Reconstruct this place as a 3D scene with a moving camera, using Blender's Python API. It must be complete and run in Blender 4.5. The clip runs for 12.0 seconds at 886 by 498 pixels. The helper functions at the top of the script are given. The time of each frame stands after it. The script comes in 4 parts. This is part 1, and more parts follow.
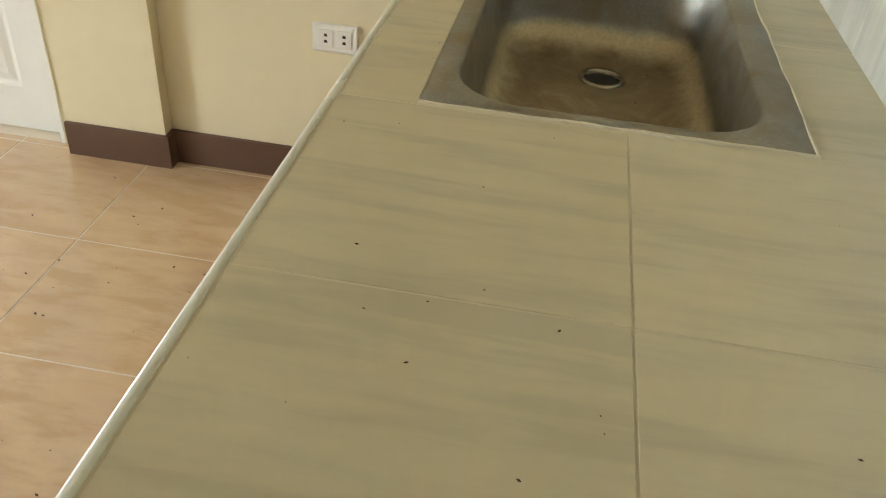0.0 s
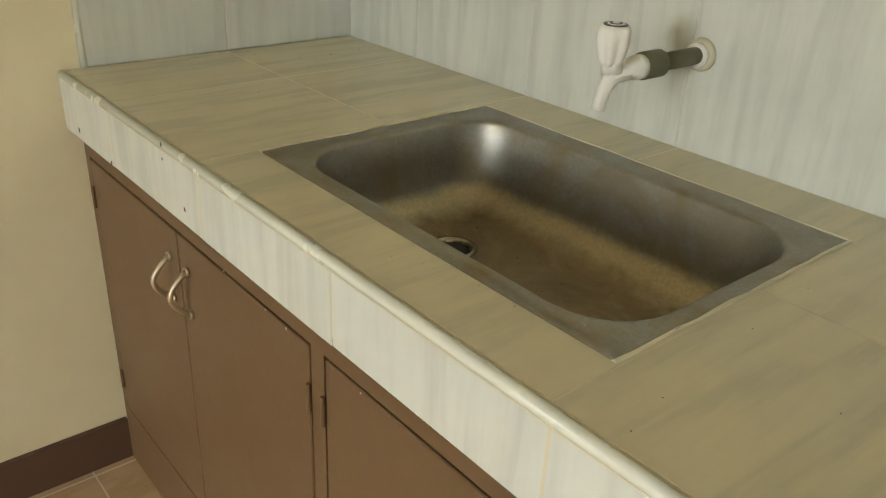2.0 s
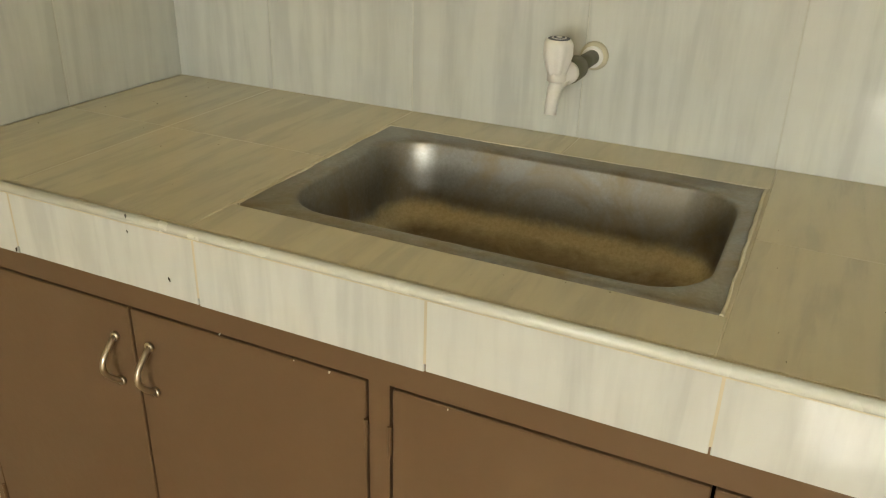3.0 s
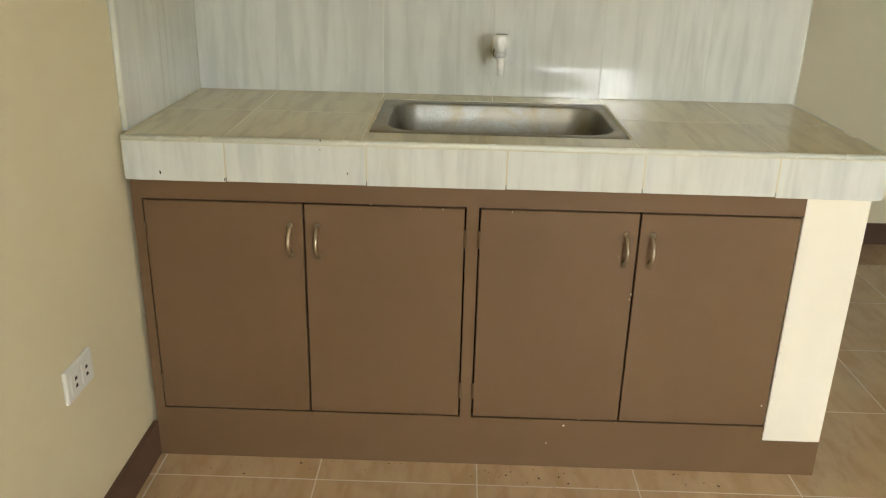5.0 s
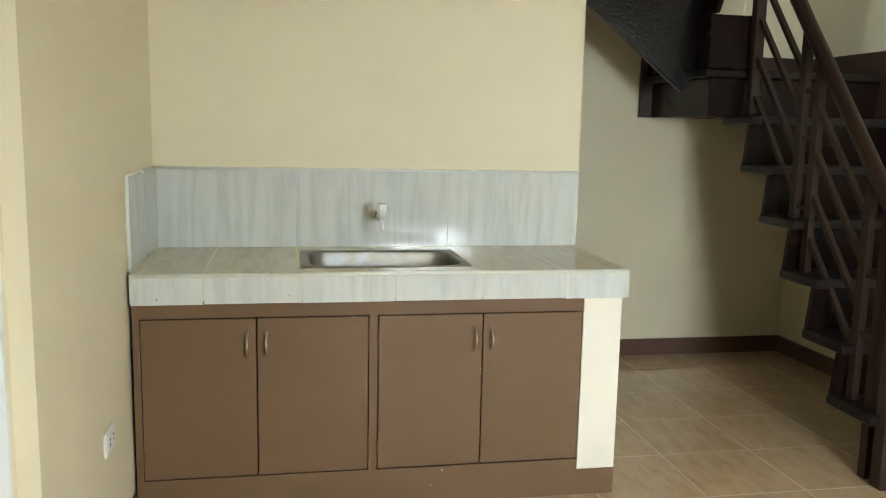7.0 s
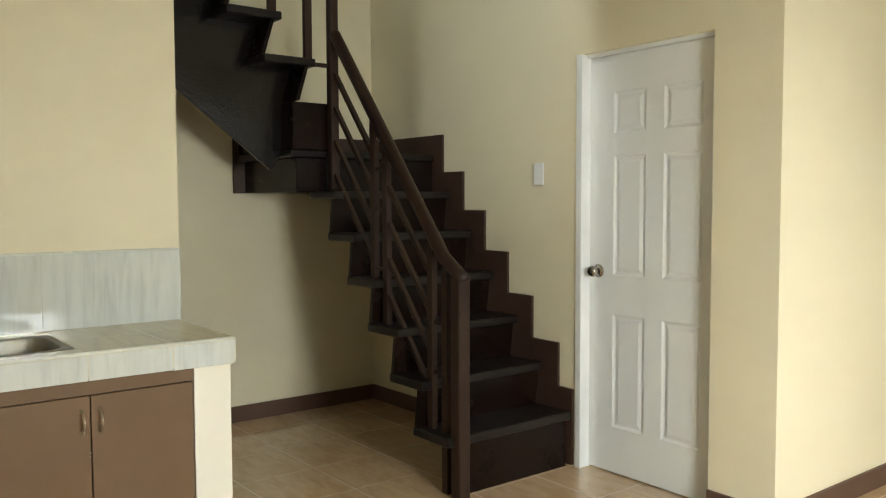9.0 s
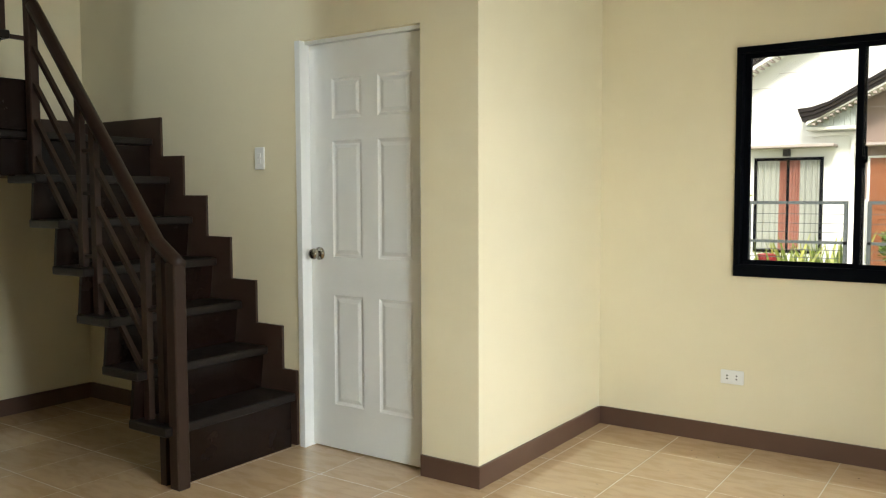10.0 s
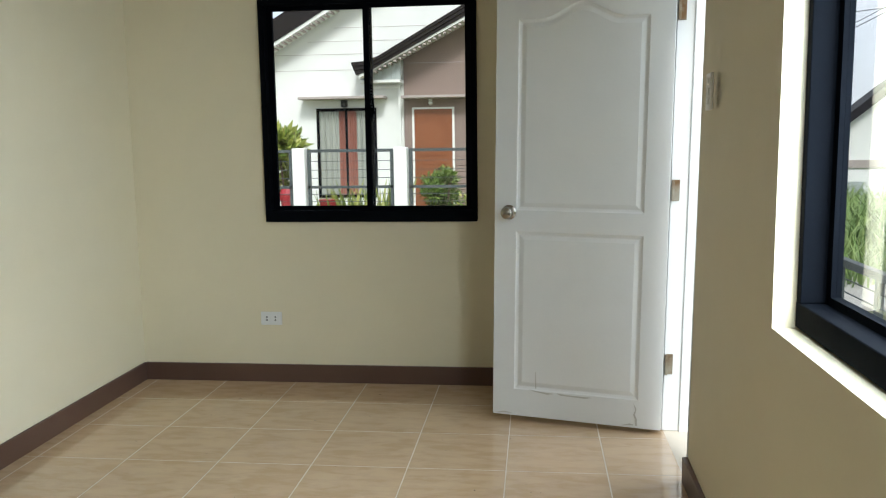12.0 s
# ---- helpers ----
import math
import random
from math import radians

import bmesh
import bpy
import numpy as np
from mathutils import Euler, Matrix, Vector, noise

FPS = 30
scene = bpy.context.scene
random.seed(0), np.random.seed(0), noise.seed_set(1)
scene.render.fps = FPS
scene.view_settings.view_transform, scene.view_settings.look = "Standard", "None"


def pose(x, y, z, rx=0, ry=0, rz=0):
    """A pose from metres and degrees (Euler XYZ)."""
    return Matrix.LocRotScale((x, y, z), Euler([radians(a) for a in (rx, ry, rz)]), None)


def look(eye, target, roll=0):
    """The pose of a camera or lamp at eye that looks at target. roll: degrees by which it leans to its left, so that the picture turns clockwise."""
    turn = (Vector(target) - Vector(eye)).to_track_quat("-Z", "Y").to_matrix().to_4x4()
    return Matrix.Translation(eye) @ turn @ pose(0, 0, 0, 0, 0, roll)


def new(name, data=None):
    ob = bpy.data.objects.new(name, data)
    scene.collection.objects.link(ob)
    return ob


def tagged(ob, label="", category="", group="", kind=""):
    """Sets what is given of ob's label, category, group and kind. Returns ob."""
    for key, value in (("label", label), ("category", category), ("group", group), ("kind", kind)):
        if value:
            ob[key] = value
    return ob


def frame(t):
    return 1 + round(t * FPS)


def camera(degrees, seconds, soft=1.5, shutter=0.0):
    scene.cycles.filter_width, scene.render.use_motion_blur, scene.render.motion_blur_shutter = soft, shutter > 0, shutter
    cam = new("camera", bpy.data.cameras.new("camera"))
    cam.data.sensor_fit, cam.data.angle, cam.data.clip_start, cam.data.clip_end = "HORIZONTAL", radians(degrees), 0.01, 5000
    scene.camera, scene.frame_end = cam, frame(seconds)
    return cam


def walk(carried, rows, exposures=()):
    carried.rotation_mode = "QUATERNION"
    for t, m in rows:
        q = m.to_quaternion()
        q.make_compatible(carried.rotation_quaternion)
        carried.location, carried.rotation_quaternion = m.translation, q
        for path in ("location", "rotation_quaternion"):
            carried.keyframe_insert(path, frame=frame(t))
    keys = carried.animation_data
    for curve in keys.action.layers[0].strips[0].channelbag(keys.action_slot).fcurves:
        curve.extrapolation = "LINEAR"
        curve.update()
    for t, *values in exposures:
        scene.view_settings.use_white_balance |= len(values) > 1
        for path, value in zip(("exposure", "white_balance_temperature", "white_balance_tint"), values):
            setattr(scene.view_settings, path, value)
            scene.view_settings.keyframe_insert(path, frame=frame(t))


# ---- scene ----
cam = camera(56.7, 12.0, 1.15)

PATH = [
    (0, (1.873, -0.368, 1.201), (0.262, -0.562, 0.033), 4.9),
    (0.5, (1.758, -0.521, 1.181), (0.126, -0.386, 0.033), 4.7),
    (1, (1.662, -0.667, 1.181), (0.029, -0.149, 0.149), 8.3),
    (1.5, (1.581, -0.868, 1.212), (0.0, -0.046, 0.303), 6.1),
    (2, (1.452, -0.97, 1.206), (0.094, 0.2, 0.317), 2.8),
    (2.5, (1.306, -1.076, 1.221), (0.243, 0.37, 0.339), 2.0),
    (4.5, (0.821, -2.045, 1.243), (0.73, -0.197, 0.484), 0.7),
    (5, (0.734, -2.323, 1.256), (0.705, -0.456, 0.541), 1.4),
    (5.5, (0.687, -2.637, 1.269), (0.724, -0.74, 0.635), 1.9),
    (6, (0.593, -2.913, 1.28), (0.8, -0.98, 0.807), 0.4),
    (6.5, (0.544, -3.109, 1.302), (0.807, -1.159, 0.948), 0.9),
    (8.5, (0.402, -3.46, 1.326), (1.384, -1.725, 1.159), 0.2),
    (9, (0.408, -3.483, 1.336), (1.632, -1.905, 1.221), -0.2),
    (9.5, (0.41, -3.535, 1.326), (1.885, -2.189, 1.203), -0.2),
    (10, (0.448, -3.637, 1.289), (2.086, -2.497, 1.156), -0.2),
    (10.5, (0.482, -3.732, 1.267), (2.253, -2.83, 1.043), -0.0),
    (11, (0.501, -3.827, 1.251), (2.389, -3.242, 0.945), -0.7),
    (11.5, (0.497, -3.869, 1.256), (2.437, -3.505, 0.933), -0.5),
    (12, (0.487, -3.889, 1.287), (2.457, -3.667, 1.025), -0.8),
]
EXPOSURES = [(0, 1.68, 7100, 13.5), (2.0, 1.36, 7500, 11.5), (2.5, 1.32, 8200, 12.5), (5, 1.36, 7400, 12.5), (6, 1.44, 6500, 11), (6.5, 1.44, 6400, 10.5), (8.5, 1.34, 7100, 10.5), (10, 1.15, 6800, 10), (10.5, 1.08, 6450, 9), (11, 0.76, 6050, 7.5), (12, 0.34, 6000, 9)]
walk(cam, [(t, look(eye, target, roll)) for t, eye, target, roll in PATH], EXPOSURES)
# ---- world and lights ----
world = bpy.data.worlds.new("world")
scene.world = world
world.use_nodes = True
wn = world.node_tree
sky = wn.nodes.new("ShaderNodeTexSky")
sky.sky_type = "NISHITA"
sky.sun_disc = False
sky.sun_elevation = radians(40)
sky.sun_rotation = radians(256)
sky.dust_density = 3.0
tc = wn.nodes.new("ShaderNodeTexCoord")
cloud = wn.nodes.new("ShaderNodeTexNoise")
cloud.inputs["Scale"].default_value, cloud.inputs["Detail"].default_value = 2.2, 7
wn.links.new(tc.outputs["Generated"], cloud.inputs["Vector"])
cover = wn.nodes.new("ShaderNodeMapRange")
cover.inputs[1].default_value, cover.inputs[2].default_value = 0.30, 0.55
cover.inputs[3].default_value, cover.inputs[4].default_value = 0.35, 1.0
wn.links.new(cloud.outputs["Fac"], cover.inputs[0])
blend = wn.nodes.new("ShaderNodeMix")
blend.data_type = "RGBA"
wn.links.new(cover.outputs[0], blend.inputs[0])
wn.links.new(sky.outputs[0], blend.inputs[6])
blend.inputs[7].default_value = (6.4, 6.6, 6.7, 1)
wn.links.new(blend.outputs[2], wn.nodes["Background"].inputs[0])
wn.nodes["Background"].inputs[1].default_value = 0.15

sun = new("sun", bpy.data.lights.new("sun", "SUN"))
sun.data.energy = 2.0
sun.data.angle = radians(14)
sun.data.color = (1.0, 0.96, 0.9)
sun.matrix_world = look((-8, -2, 7), (0, 0, 0))


def area(name, eye, target, w, h, power, color, spread=180):
    ob = new(name, bpy.data.lights.new(name, "AREA"))
    ob.data.shape, ob.data.size, ob.data.size_y = "RECTANGLE", w, h
    ob.data.energy, ob.data.color, ob.data.spread = power, color, radians(spread)
    ob.matrix_world = look(eye, target)
    return ob


area("sky_light_front_window", (1.80, -4.72, 1.48), (2.3, -3.1, -0.1), 0.80, 1.0, 33, (0.83, 0.94, 1.0), 150)
area("sky_light_front_door", (3.78, -5.6, 1.75), (3.75, -3.4, 0.4), 1.3, 1.6, 18, (0.83, 0.94, 1.0))
area("sky_light_upstairs", (0.6, -0.45, 4.0), (3.43, -0.45, 2.35), 0.6, 0.6, 2.2, (0.80, 0.93, 1.0), 65)



# ---- materials ----
def nodes_of(name):
    m = bpy.data.materials.new(name)
    m.use_nodes = True
    return m, m.node_tree, m.node_tree.nodes["Principled BSDF"]


def ramp(nt, fac, stops):
    r = nt.nodes.new("ShaderNodeValToRGB")
    els = r.color_ramp.elements
    els.remove(els[1])
    els[0].position, els[0].color = stops[0][0], (*stops[0][1], 1)
    for p, c in stops[1:]:
        els.new(p).color = (*c, 1)
    nt.links.new(fac, r.inputs[0])
    return r.outputs[0]


def coords(nt, scale=(1, 1, 1), jitter=False):
    """World-size coordinates; jitter shifts each piece by its own random amount."""
    t = nt.nodes.new("ShaderNodeTexCoord")
    mp = nt.nodes.new("ShaderNodeMapping")
    mp.inputs["Scale"].default_value = scale
    nt.links.new(t.outputs["Object"], mp.inputs[0])
    if jitter:
        oi = nt.nodes.new("ShaderNodeObjectInfo")
        mul = nt.nodes.new("ShaderNodeVectorMath")
        mul.operation = "SCALE"
        mul.inputs[0].default_value = (13.0, 7.0, 9.0)
        nt.links.new(oi.outputs["Random"], mul.inputs["Scale"])
        nt.links.new(mul.outputs[0], mp.inputs["Location"])
    return mp.outputs[0]


def noisy(nt, vec, scale, detail=4, rough=0.55, dist=0.0):
    n = nt.nodes.new("ShaderNodeTexNoise")
    n.inputs["Scale"].default_value = scale
    n.inputs["Detail"].default_value = detail
    n.inputs["Roughness"].default_value = rough
    n.inputs["Distortion"].default_value = dist
    nt.links.new(vec, n.inputs["Vector"])
    return n.outputs["Fac"]


def mixc(nt, fac, a, b, mode="MIX"):
    m = nt.nodes.new("ShaderNodeMix")
    m.data_type, m.blend_type = "RGBA", mode
    for sock, val in ((m.inputs[0], fac), (m.inputs[6], a), (m.inputs[7], b)):
        if isinstance(val, (int, float)):
            sock.default_value = val
        elif isinstance(val, tuple):
            sock.default_value = (*val, 1)
        else:
            nt.links.new(val, sock)
    return m.outputs[2]


def bump(nt, bsdf, fac, strength, distance=0.002):
    b = nt.nodes.new("ShaderNodeBump")
    b.inputs["Strength"].default_value = strength
    b.inputs["Distance"].default_value = distance
    nt.links.new(fac, b.inputs["Height"])
    nt.links.new(b.outputs[0], bsdf.inputs["Normal"])


def painted(name, color, rough=0.6, dirt=0.12, grain=0.15, size=1.0, marks=None, coarse=0.25):
    m, nt, b = nodes_of(name)
    v = coords(nt)
    big = noisy(nt, v, 1.3 * size, 5)
    small = noisy(nt, v, 60 * size, 3)
    dark = tuple(c * (1 - dirt) for c in color)
    light = tuple(min(1, c * (1 + dirt * 0.5)) for c in color)
    col = ramp(nt, big, [(0.3, dark), (0.55, color), (0.75, light)])
    if marks:
        spots = ramp(nt, noisy(nt, v, 9 * size, 8, 0.7), [(0.66, (0, 0, 0)), (0.72, (1, 1, 1))])
        col = mixc(nt, spots, col, marks)
    nt.links.new(col, b.inputs["Base Color"])
    rr = nt.nodes.new("ShaderNodeMapRange")
    rr.inputs[3].default_value, rr.inputs[4].default_value = rough - 0.08, rough + 0.1
    nt.links.new(noisy(nt, v, 6 * size), rr.inputs[0])
    nt.links.new(rr.outputs[0], b.inputs["Roughness"])
    mixh = nt.nodes.new("ShaderNodeMath")
    mixh.operation = "ADD"
    nt.links.new(small, mixh.inputs[0])
    nt.links.new(noisy(nt, v, 7, 2), mixh.inputs[1])
    bump(nt, b, mixh.outputs[0], grain, 0.002)
    return m


def streaked(name, axis, colors, rough, stretch=0.09, wide_scale=20, wavy=0.03):
    """Glazed tile with soft streaks along one axis, shifted from piece to piece."""
    m, nt, b = nodes_of(name)
    sc = [1.0, 1.0, 1.0]
    sc[axis] = stretch
    v = coords(nt, tuple(sc), True)
    wide = noisy(nt, v, wide_scale, 3, 0.5, 0.5)
    fine = noisy(nt, v, 80, 4, 0.6, 0.8)
    add = nt.nodes.new("ShaderNodeMath")
    add.operation = "MULTIPLY_ADD"
    nt.links.new(fine, add.inputs[0])
    add.inputs[1].default_value = 0.35
    nt.links.new(wide, add.inputs[2])
    col = ramp(nt, add.outputs[0], [(0.54, colors[0]), (0.66, colors[1]), (0.80, colors[2])])
    plain = coords(nt)
    dust = nt.nodes.new("ShaderNodeMapRange")
    dust.inputs[1].default_value, dust.inputs[2].default_value, dust.inputs[4].default_value = 0.35, 0.8, 0.5
    nt.links.new(noisy(nt, plain, 5, 5, 0.6), dust.inputs[0])
    col = mixc(nt, dust.outputs[0], col, colors[3])
    nt.links.new(col, b.inputs["Base Color"])
    rr = nt.nodes.new("ShaderNodeMapRange")
    rr.inputs[3].default_value, rr.inputs[4].default_value = rough, rough + 0.06
    nt.links.new(noisy(nt, plain, 9, 4), rr.inputs[0])
    nt.links.new(rr.outputs[0], b.inputs["Roughness"])
    bump(nt, b, noisy(nt, plain, 3.1, 1), wavy, 0.004)
    return m


def metal(name, color, rough, rust=None, amount=0.6):
    m, nt, b = nodes_of(name)
    v = coords(nt)
    col = ramp(nt, noisy(nt, v, 18, 5), [(0.3, tuple(c * 0.8 for c in color)), (0.7, color)])
    if rust:
        mask = ramp(nt, noisy(nt, v, 7, 6, 0.65), [(amount - 0.1, (0, 0, 0)), (amount + 0.1, (1, 1, 1))])
        col = mixc(nt, mask, col, rust)
    nt.links.new(col, b.inputs["Base Color"])
    b.inputs["Metallic"].default_value = 1.0
    rr = nt.nodes.new("ShaderNodeMapRange")
    rr.inputs[3].default_value, rr.inputs[4].default_value = rough - 0.06, rough + 0.12
    nt.links.new(noisy(nt, v, 30, 4), rr.inputs[0])
    nt.links.new(rr.outputs[0], b.inputs["Roughness"])
    return m


def leafy(name, c1, c2):
    m, nt, b = nodes_of(name)
    g = nt.nodes.new("ShaderNodeNewGeometry")
    col = ramp(nt, g.outputs["Random Per Island"], [(0.0, c1), (1.0, c2)])
    nt.links.new(col, b.inputs["Base Color"])
    b.inputs["Roughness"].default_value = 0.5
    return m


CREAM = painted("cream_wall_paint", (0.78, 0.708, 0.51), 0.62, 0.04, 0.12)
CEIL = painted("ceiling_paint", (0.62, 0.60, 0.54), 0.8, 0.04)
SKIRT = painted("dark_brown_skirting_paint", (0.115, 0.062, 0.042), 0.45, 0.2, 0.2)
CAB = painted("brown_cabinet_paint", (0.165, 0.098, 0.052), 0.42, 0.08, 0.2)
SHADE = painted("cupboard_shade", (0.012, 0.009, 0.008), 0.9)
WHITE = painted("white_door_paint", (0.81, 0.825, 0.81), 0.38, 0.05, 0.15)
PLASTIC = painted("white_plastic", (0.83, 0.83, 0.80), 0.3, 0.03, 0.0)
SLOT = painted("black_slot", (0.015, 0.015, 0.015), 0.6)
STAIRM = painted("dark_stair_paint", (0.011, 0.0055, 0.004), 0.24, 0.35, 0.4)
GLOSSM = painted("thick_glossy_dark_paint", (0.005, 0.004, 0.0035), 0.17, 0.35, 0.45)
TREADM = painted("worn_dark_tread_paint", (0.016, 0.012, 0.0105), 0.34, 0.45, 0.4, 1.6, marks=(0.17, 0.16, 0.14))
STRINGM = painted("brown_string_paint", (0.048, 0.025, 0.016), 0.5, 0.2, 0.2)
RAILM = painted("brown_rail_paint", (0.034, 0.018, 0.0125), 0.4, 0.2, 0.2)
GROUT = painted("pale_grout", (0.68, 0.60, 0.48), 0.85, 0.25, 0.4, 0.7, marks=(0.50, 0.38, 0.25))
WGROUT = painted("worktop_grout", (0.62, 0.56, 0.41), 0.85, 0.3, 0.3)
CGROUT = painted("cream_grout", (0.72, 0.67, 0.52), 0.85, 0.3, 0.4)
SGROUT = painted("pale_tile_grout", (0.62, 0.63, 0.57), 0.85, 0.15, 0.3)
TRIMW = painted("glazed_trim", (0.72, 0.74, 0.66), 0.25, 0.06, 0.05)
BLACK = painted("black_aluminium", (0.003, 0.004, 0.006), 0.68, 0.2, 0.02)
TOPT = streaked("worktop_tile", 1, ((0.53, 0.49, 0.365), (0.605, 0.555, 0.40), (0.64, 0.585, 0.415), (0.58, 0.51, 0.34)), 0.12, 0.13, 26)
SPLT = streaked("splash_tile", 2, ((0.555, 0.58, 0.555), (0.615, 0.64, 0.61), (0.66, 0.685, 0.65), (0.60, 0.605, 0.55)), 0.015, 0.10, 28, 0.015)
FLT = streaked("floor_tile", 1, ((0.53, 0.365, 0.205), (0.575, 0.41, 0.26), (0.62, 0.445, 0.275), (0.58, 0.395, 0.225)), 0.03, 0.3, 22, 0.02)
def sink_steel(name, top):
    """Dull pressed steel: dark walls, a pale band where water stood that is lime crust and painted fillet highlight,
    brown water stains on the floor of the bowl.
    """
    m, nt, b = nodes_of(name)
    v = coords(nt)
    grain = noisy(nt, v, 170, 5, 0.7)
    col = ramp(nt, grain, [(0.3, (0.27, 0.27, 0.255)), (0.7, (0.35, 0.355, 0.34))])
    veil = ramp(nt, noisy(nt, v, 8, 7, 0.68, 0.6), [(0.42, (0, 0, 0)), (0.66, (1, 1, 1))])
    col = mixc(nt, veil, col, (0.27, 0.225, 0.155))
    sep = nt.nodes.new("ShaderNodeSeparateXYZ")
    nt.links.new(v, sep.inputs[0])
    wob = nt.nodes.new("ShaderNodeMath")
    wob.operation = "MULTIPLY_ADD"
    nt.links.new(noisy(nt, v, 22, 6, 0.7), wob.inputs[0])
    wob.inputs[1].default_value = 0.030
    nt.links.new(sep.outputs[2], wob.inputs[2])
    depth = nt.nodes.new("ShaderNodeMapRange")
    depth.inputs[1].default_value, depth.inputs[2].default_value = top - 0.135 + 0.015, top - 0.070 + 0.015
    nt.links.new(wob.outputs[0], depth.inputs[0])
    floor_col = ramp(nt, noisy(nt, v, 12, 8, 0.72, 0.8), [(0.35, (0.22, 0.165, 0.10)), (0.55, (0.31, 0.245, 0.155)), (0.72, (0.42, 0.37, 0.27))])
    # pale fillet band: lime crust with the fillet's highlight painted in
    lime_glint_col = ramp(nt, grain, [(0.3, (0.46, 0.39, 0.25)), (0.7, (0.62, 0.55, 0.39))])
    col = mixc(nt, ramp(nt, depth.outputs[0], [(0.52, (1, 1, 1)), (0.74, (0, 0, 0))]), col, lime_glint_col)
    col = mixc(nt, ramp(nt, depth.outputs[0], [(0.12, (1, 1, 1)), (0.34, (0, 0, 0))]), col, floor_col)
    specks = ramp(nt, noisy(nt, v, 75, 6, 0.75), [(0.63, (0, 0, 0)), (0.70, (0.5, 0.5, 0.5))])
    col = mixc(nt, specks, col, (0.50, 0.46, 0.37))
    nt.links.new(col, b.inputs["Base Color"])
    shine = nt.nodes.new("ShaderNodeMapRange")
    shine.inputs[3].default_value, shine.inputs[4].default_value = 0.62, 0.95
    nt.links.new(depth.outputs[0], shine.inputs[0])
    nt.links.new(shine.outputs[0], b.inputs["Metallic"])
    rr = nt.nodes.new("ShaderNodeMapRange")
    rr.inputs[3].default_value, rr.inputs[4].default_value = 0.34, 0.60
    nt.links.new(noisy(nt, v, 26, 6, 0.65), rr.inputs[0])
    nt.links.new(rr.outputs[0], b.inputs["Roughness"])
    bump(nt, b, noisy(nt, v, 220, 3), 0.10, 0.0006)
    return m


STEEL = sink_steel("stained_steel", 0.834)
CHROME = metal("worn_chrome", (0.42, 0.39, 0.34), 0.2)
BRASS = metal("worn_handle_metal", (0.72, 0.64, 0.52), 0.34)
HINGEM = metal("rusty_hinge_metal", (0.42, 0.38, 0.30), 0.4, (0.20, 0.12, 0.06), 0.5)
PIPEM = painted("weathered_pipe", (0.14, 0.14, 0.09), 0.55, 0.3, 0.3)
PUTTY = painted("pipe_putty", (0.62, 0.58, 0.44), 0.8, 0.15, 0.5, 6)


def glass_material():
    m, nt, b = nodes_of("window_glass")
    b.inputs["Base Color"].default_value = (1, 1, 1, 1)
    b.inputs["Roughness"].default_value = 0.0
    b.inputs["Transmission Weight"].default_value = 1.0
    b.inputs["IOR"].default_value = 1.45
    return m


def dull(level, *mats):
    for m in mats:
        m.node_tree.nodes["Principled BSDF"].inputs["Specular IOR Level"].default_value = level


GLASS = glass_material()
HWHITE = painted("house_white_render", (0.84, 0.86, 0.80), 0.8, 0.04, 0.3)
HBROWN = painted("house_brown_render", (0.27, 0.205, 0.17), 0.8, 0.06, 0.3)
HROOF = painted("dark_roof_metal", (0.016, 0.013, 0.013), 0.5, 0.2, 0.3)
HDOOR = painted("orange_wood_door", (0.25, 0.085, 0.03), 0.4, 0.15, 0.2)
HLEDGE = painted("ledge_render", (0.42, 0.37, 0.33), 0.8, 0.1)
HCURT = painted("pale_curtain", (0.36, 0.38, 0.33), 0.9, 0.1)
HCURT2 = painted("orange_curtain", (0.33, 0.14, 0.10), 0.9, 0.1)
SOFFIT = painted("green_grey_siding", (0.42, 0.47, 0.44), 0.6, 0.1)
FENCEM = painted("grey_fence_metal", (0.06, 0.075, 0.075), 0.5, 0.1)
CONC = painted("pale_concrete", (0.52, 0.50, 0.45), 0.85, 0.12, 0.5, marks=(0.35, 0.33, 0.28))
SOIL = painted("soil_and_turf", (0.16, 0.17, 0.075), 0.95, 0.35, 0.6, 2)
LEAF1 = leafy("shrub_leaves", (0.05, 0.13, 0.02), (0.20, 0.30, 0.05))
LEAF3 = leafy("fresh_shrub_leaves", (0.035, 0.11, 0.02), (0.26, 0.36, 0.07))
LEAF2 = leafy("yellow_green_leaves", (0.12, 0.20, 0.03), (0.48, 0.50, 0.12))
GRASSM = leafy("long_grass", (0.10, 0.19, 0.03), (0.30, 0.40, 0.12))
RED = painted("red_plastic", (0.45, 0.04, 0.05), 0.4)
FLT.node_tree.nodes["Principled BSDF"].inputs["Specular IOR Level"].default_value = 1.0
dull(0.28, CAB)
dull(0.18, BLACK, STAIRM, HROOF)
dull(0.25, TREADM, RAILM)
dull(0.03, BLACK)
PALE = painted("pale_pillar_paint", (0.84, 0.80, 0.68), 0.6, 0.06, 0.15)
BARK = painted("bark", (0.10, 0.07, 0.05), 0.9, 0.3, 0.6)


# ---- mesh helpers ----
def box(bm, x0, x1, y0, y1, z0, z1, bevel=0.0):
    vs = [bm.verts.new(p) for p in ((x0, y0, z0), (x1, y0, z0), (x1, y1, z0), (x0, y1, z0),
                                    (x0, y0, z1), (x1, y0, z1), (x1, y1, z1), (x0, y1, z1))]
    fs = [bm.faces.new([vs[i] for i in q]) for q in
          ((3, 2, 1, 0), (4, 5, 6, 7), (0, 1, 5, 4), (1, 2, 6, 5), (2, 3, 7, 6), (3, 0, 4, 7))]
    if bevel:
        es = {e for f in fs for e in f.edges}
        bmesh.ops.bevel(bm, geom=list(es), offset=bevel, segments=1, affect="EDGES")
    return vs


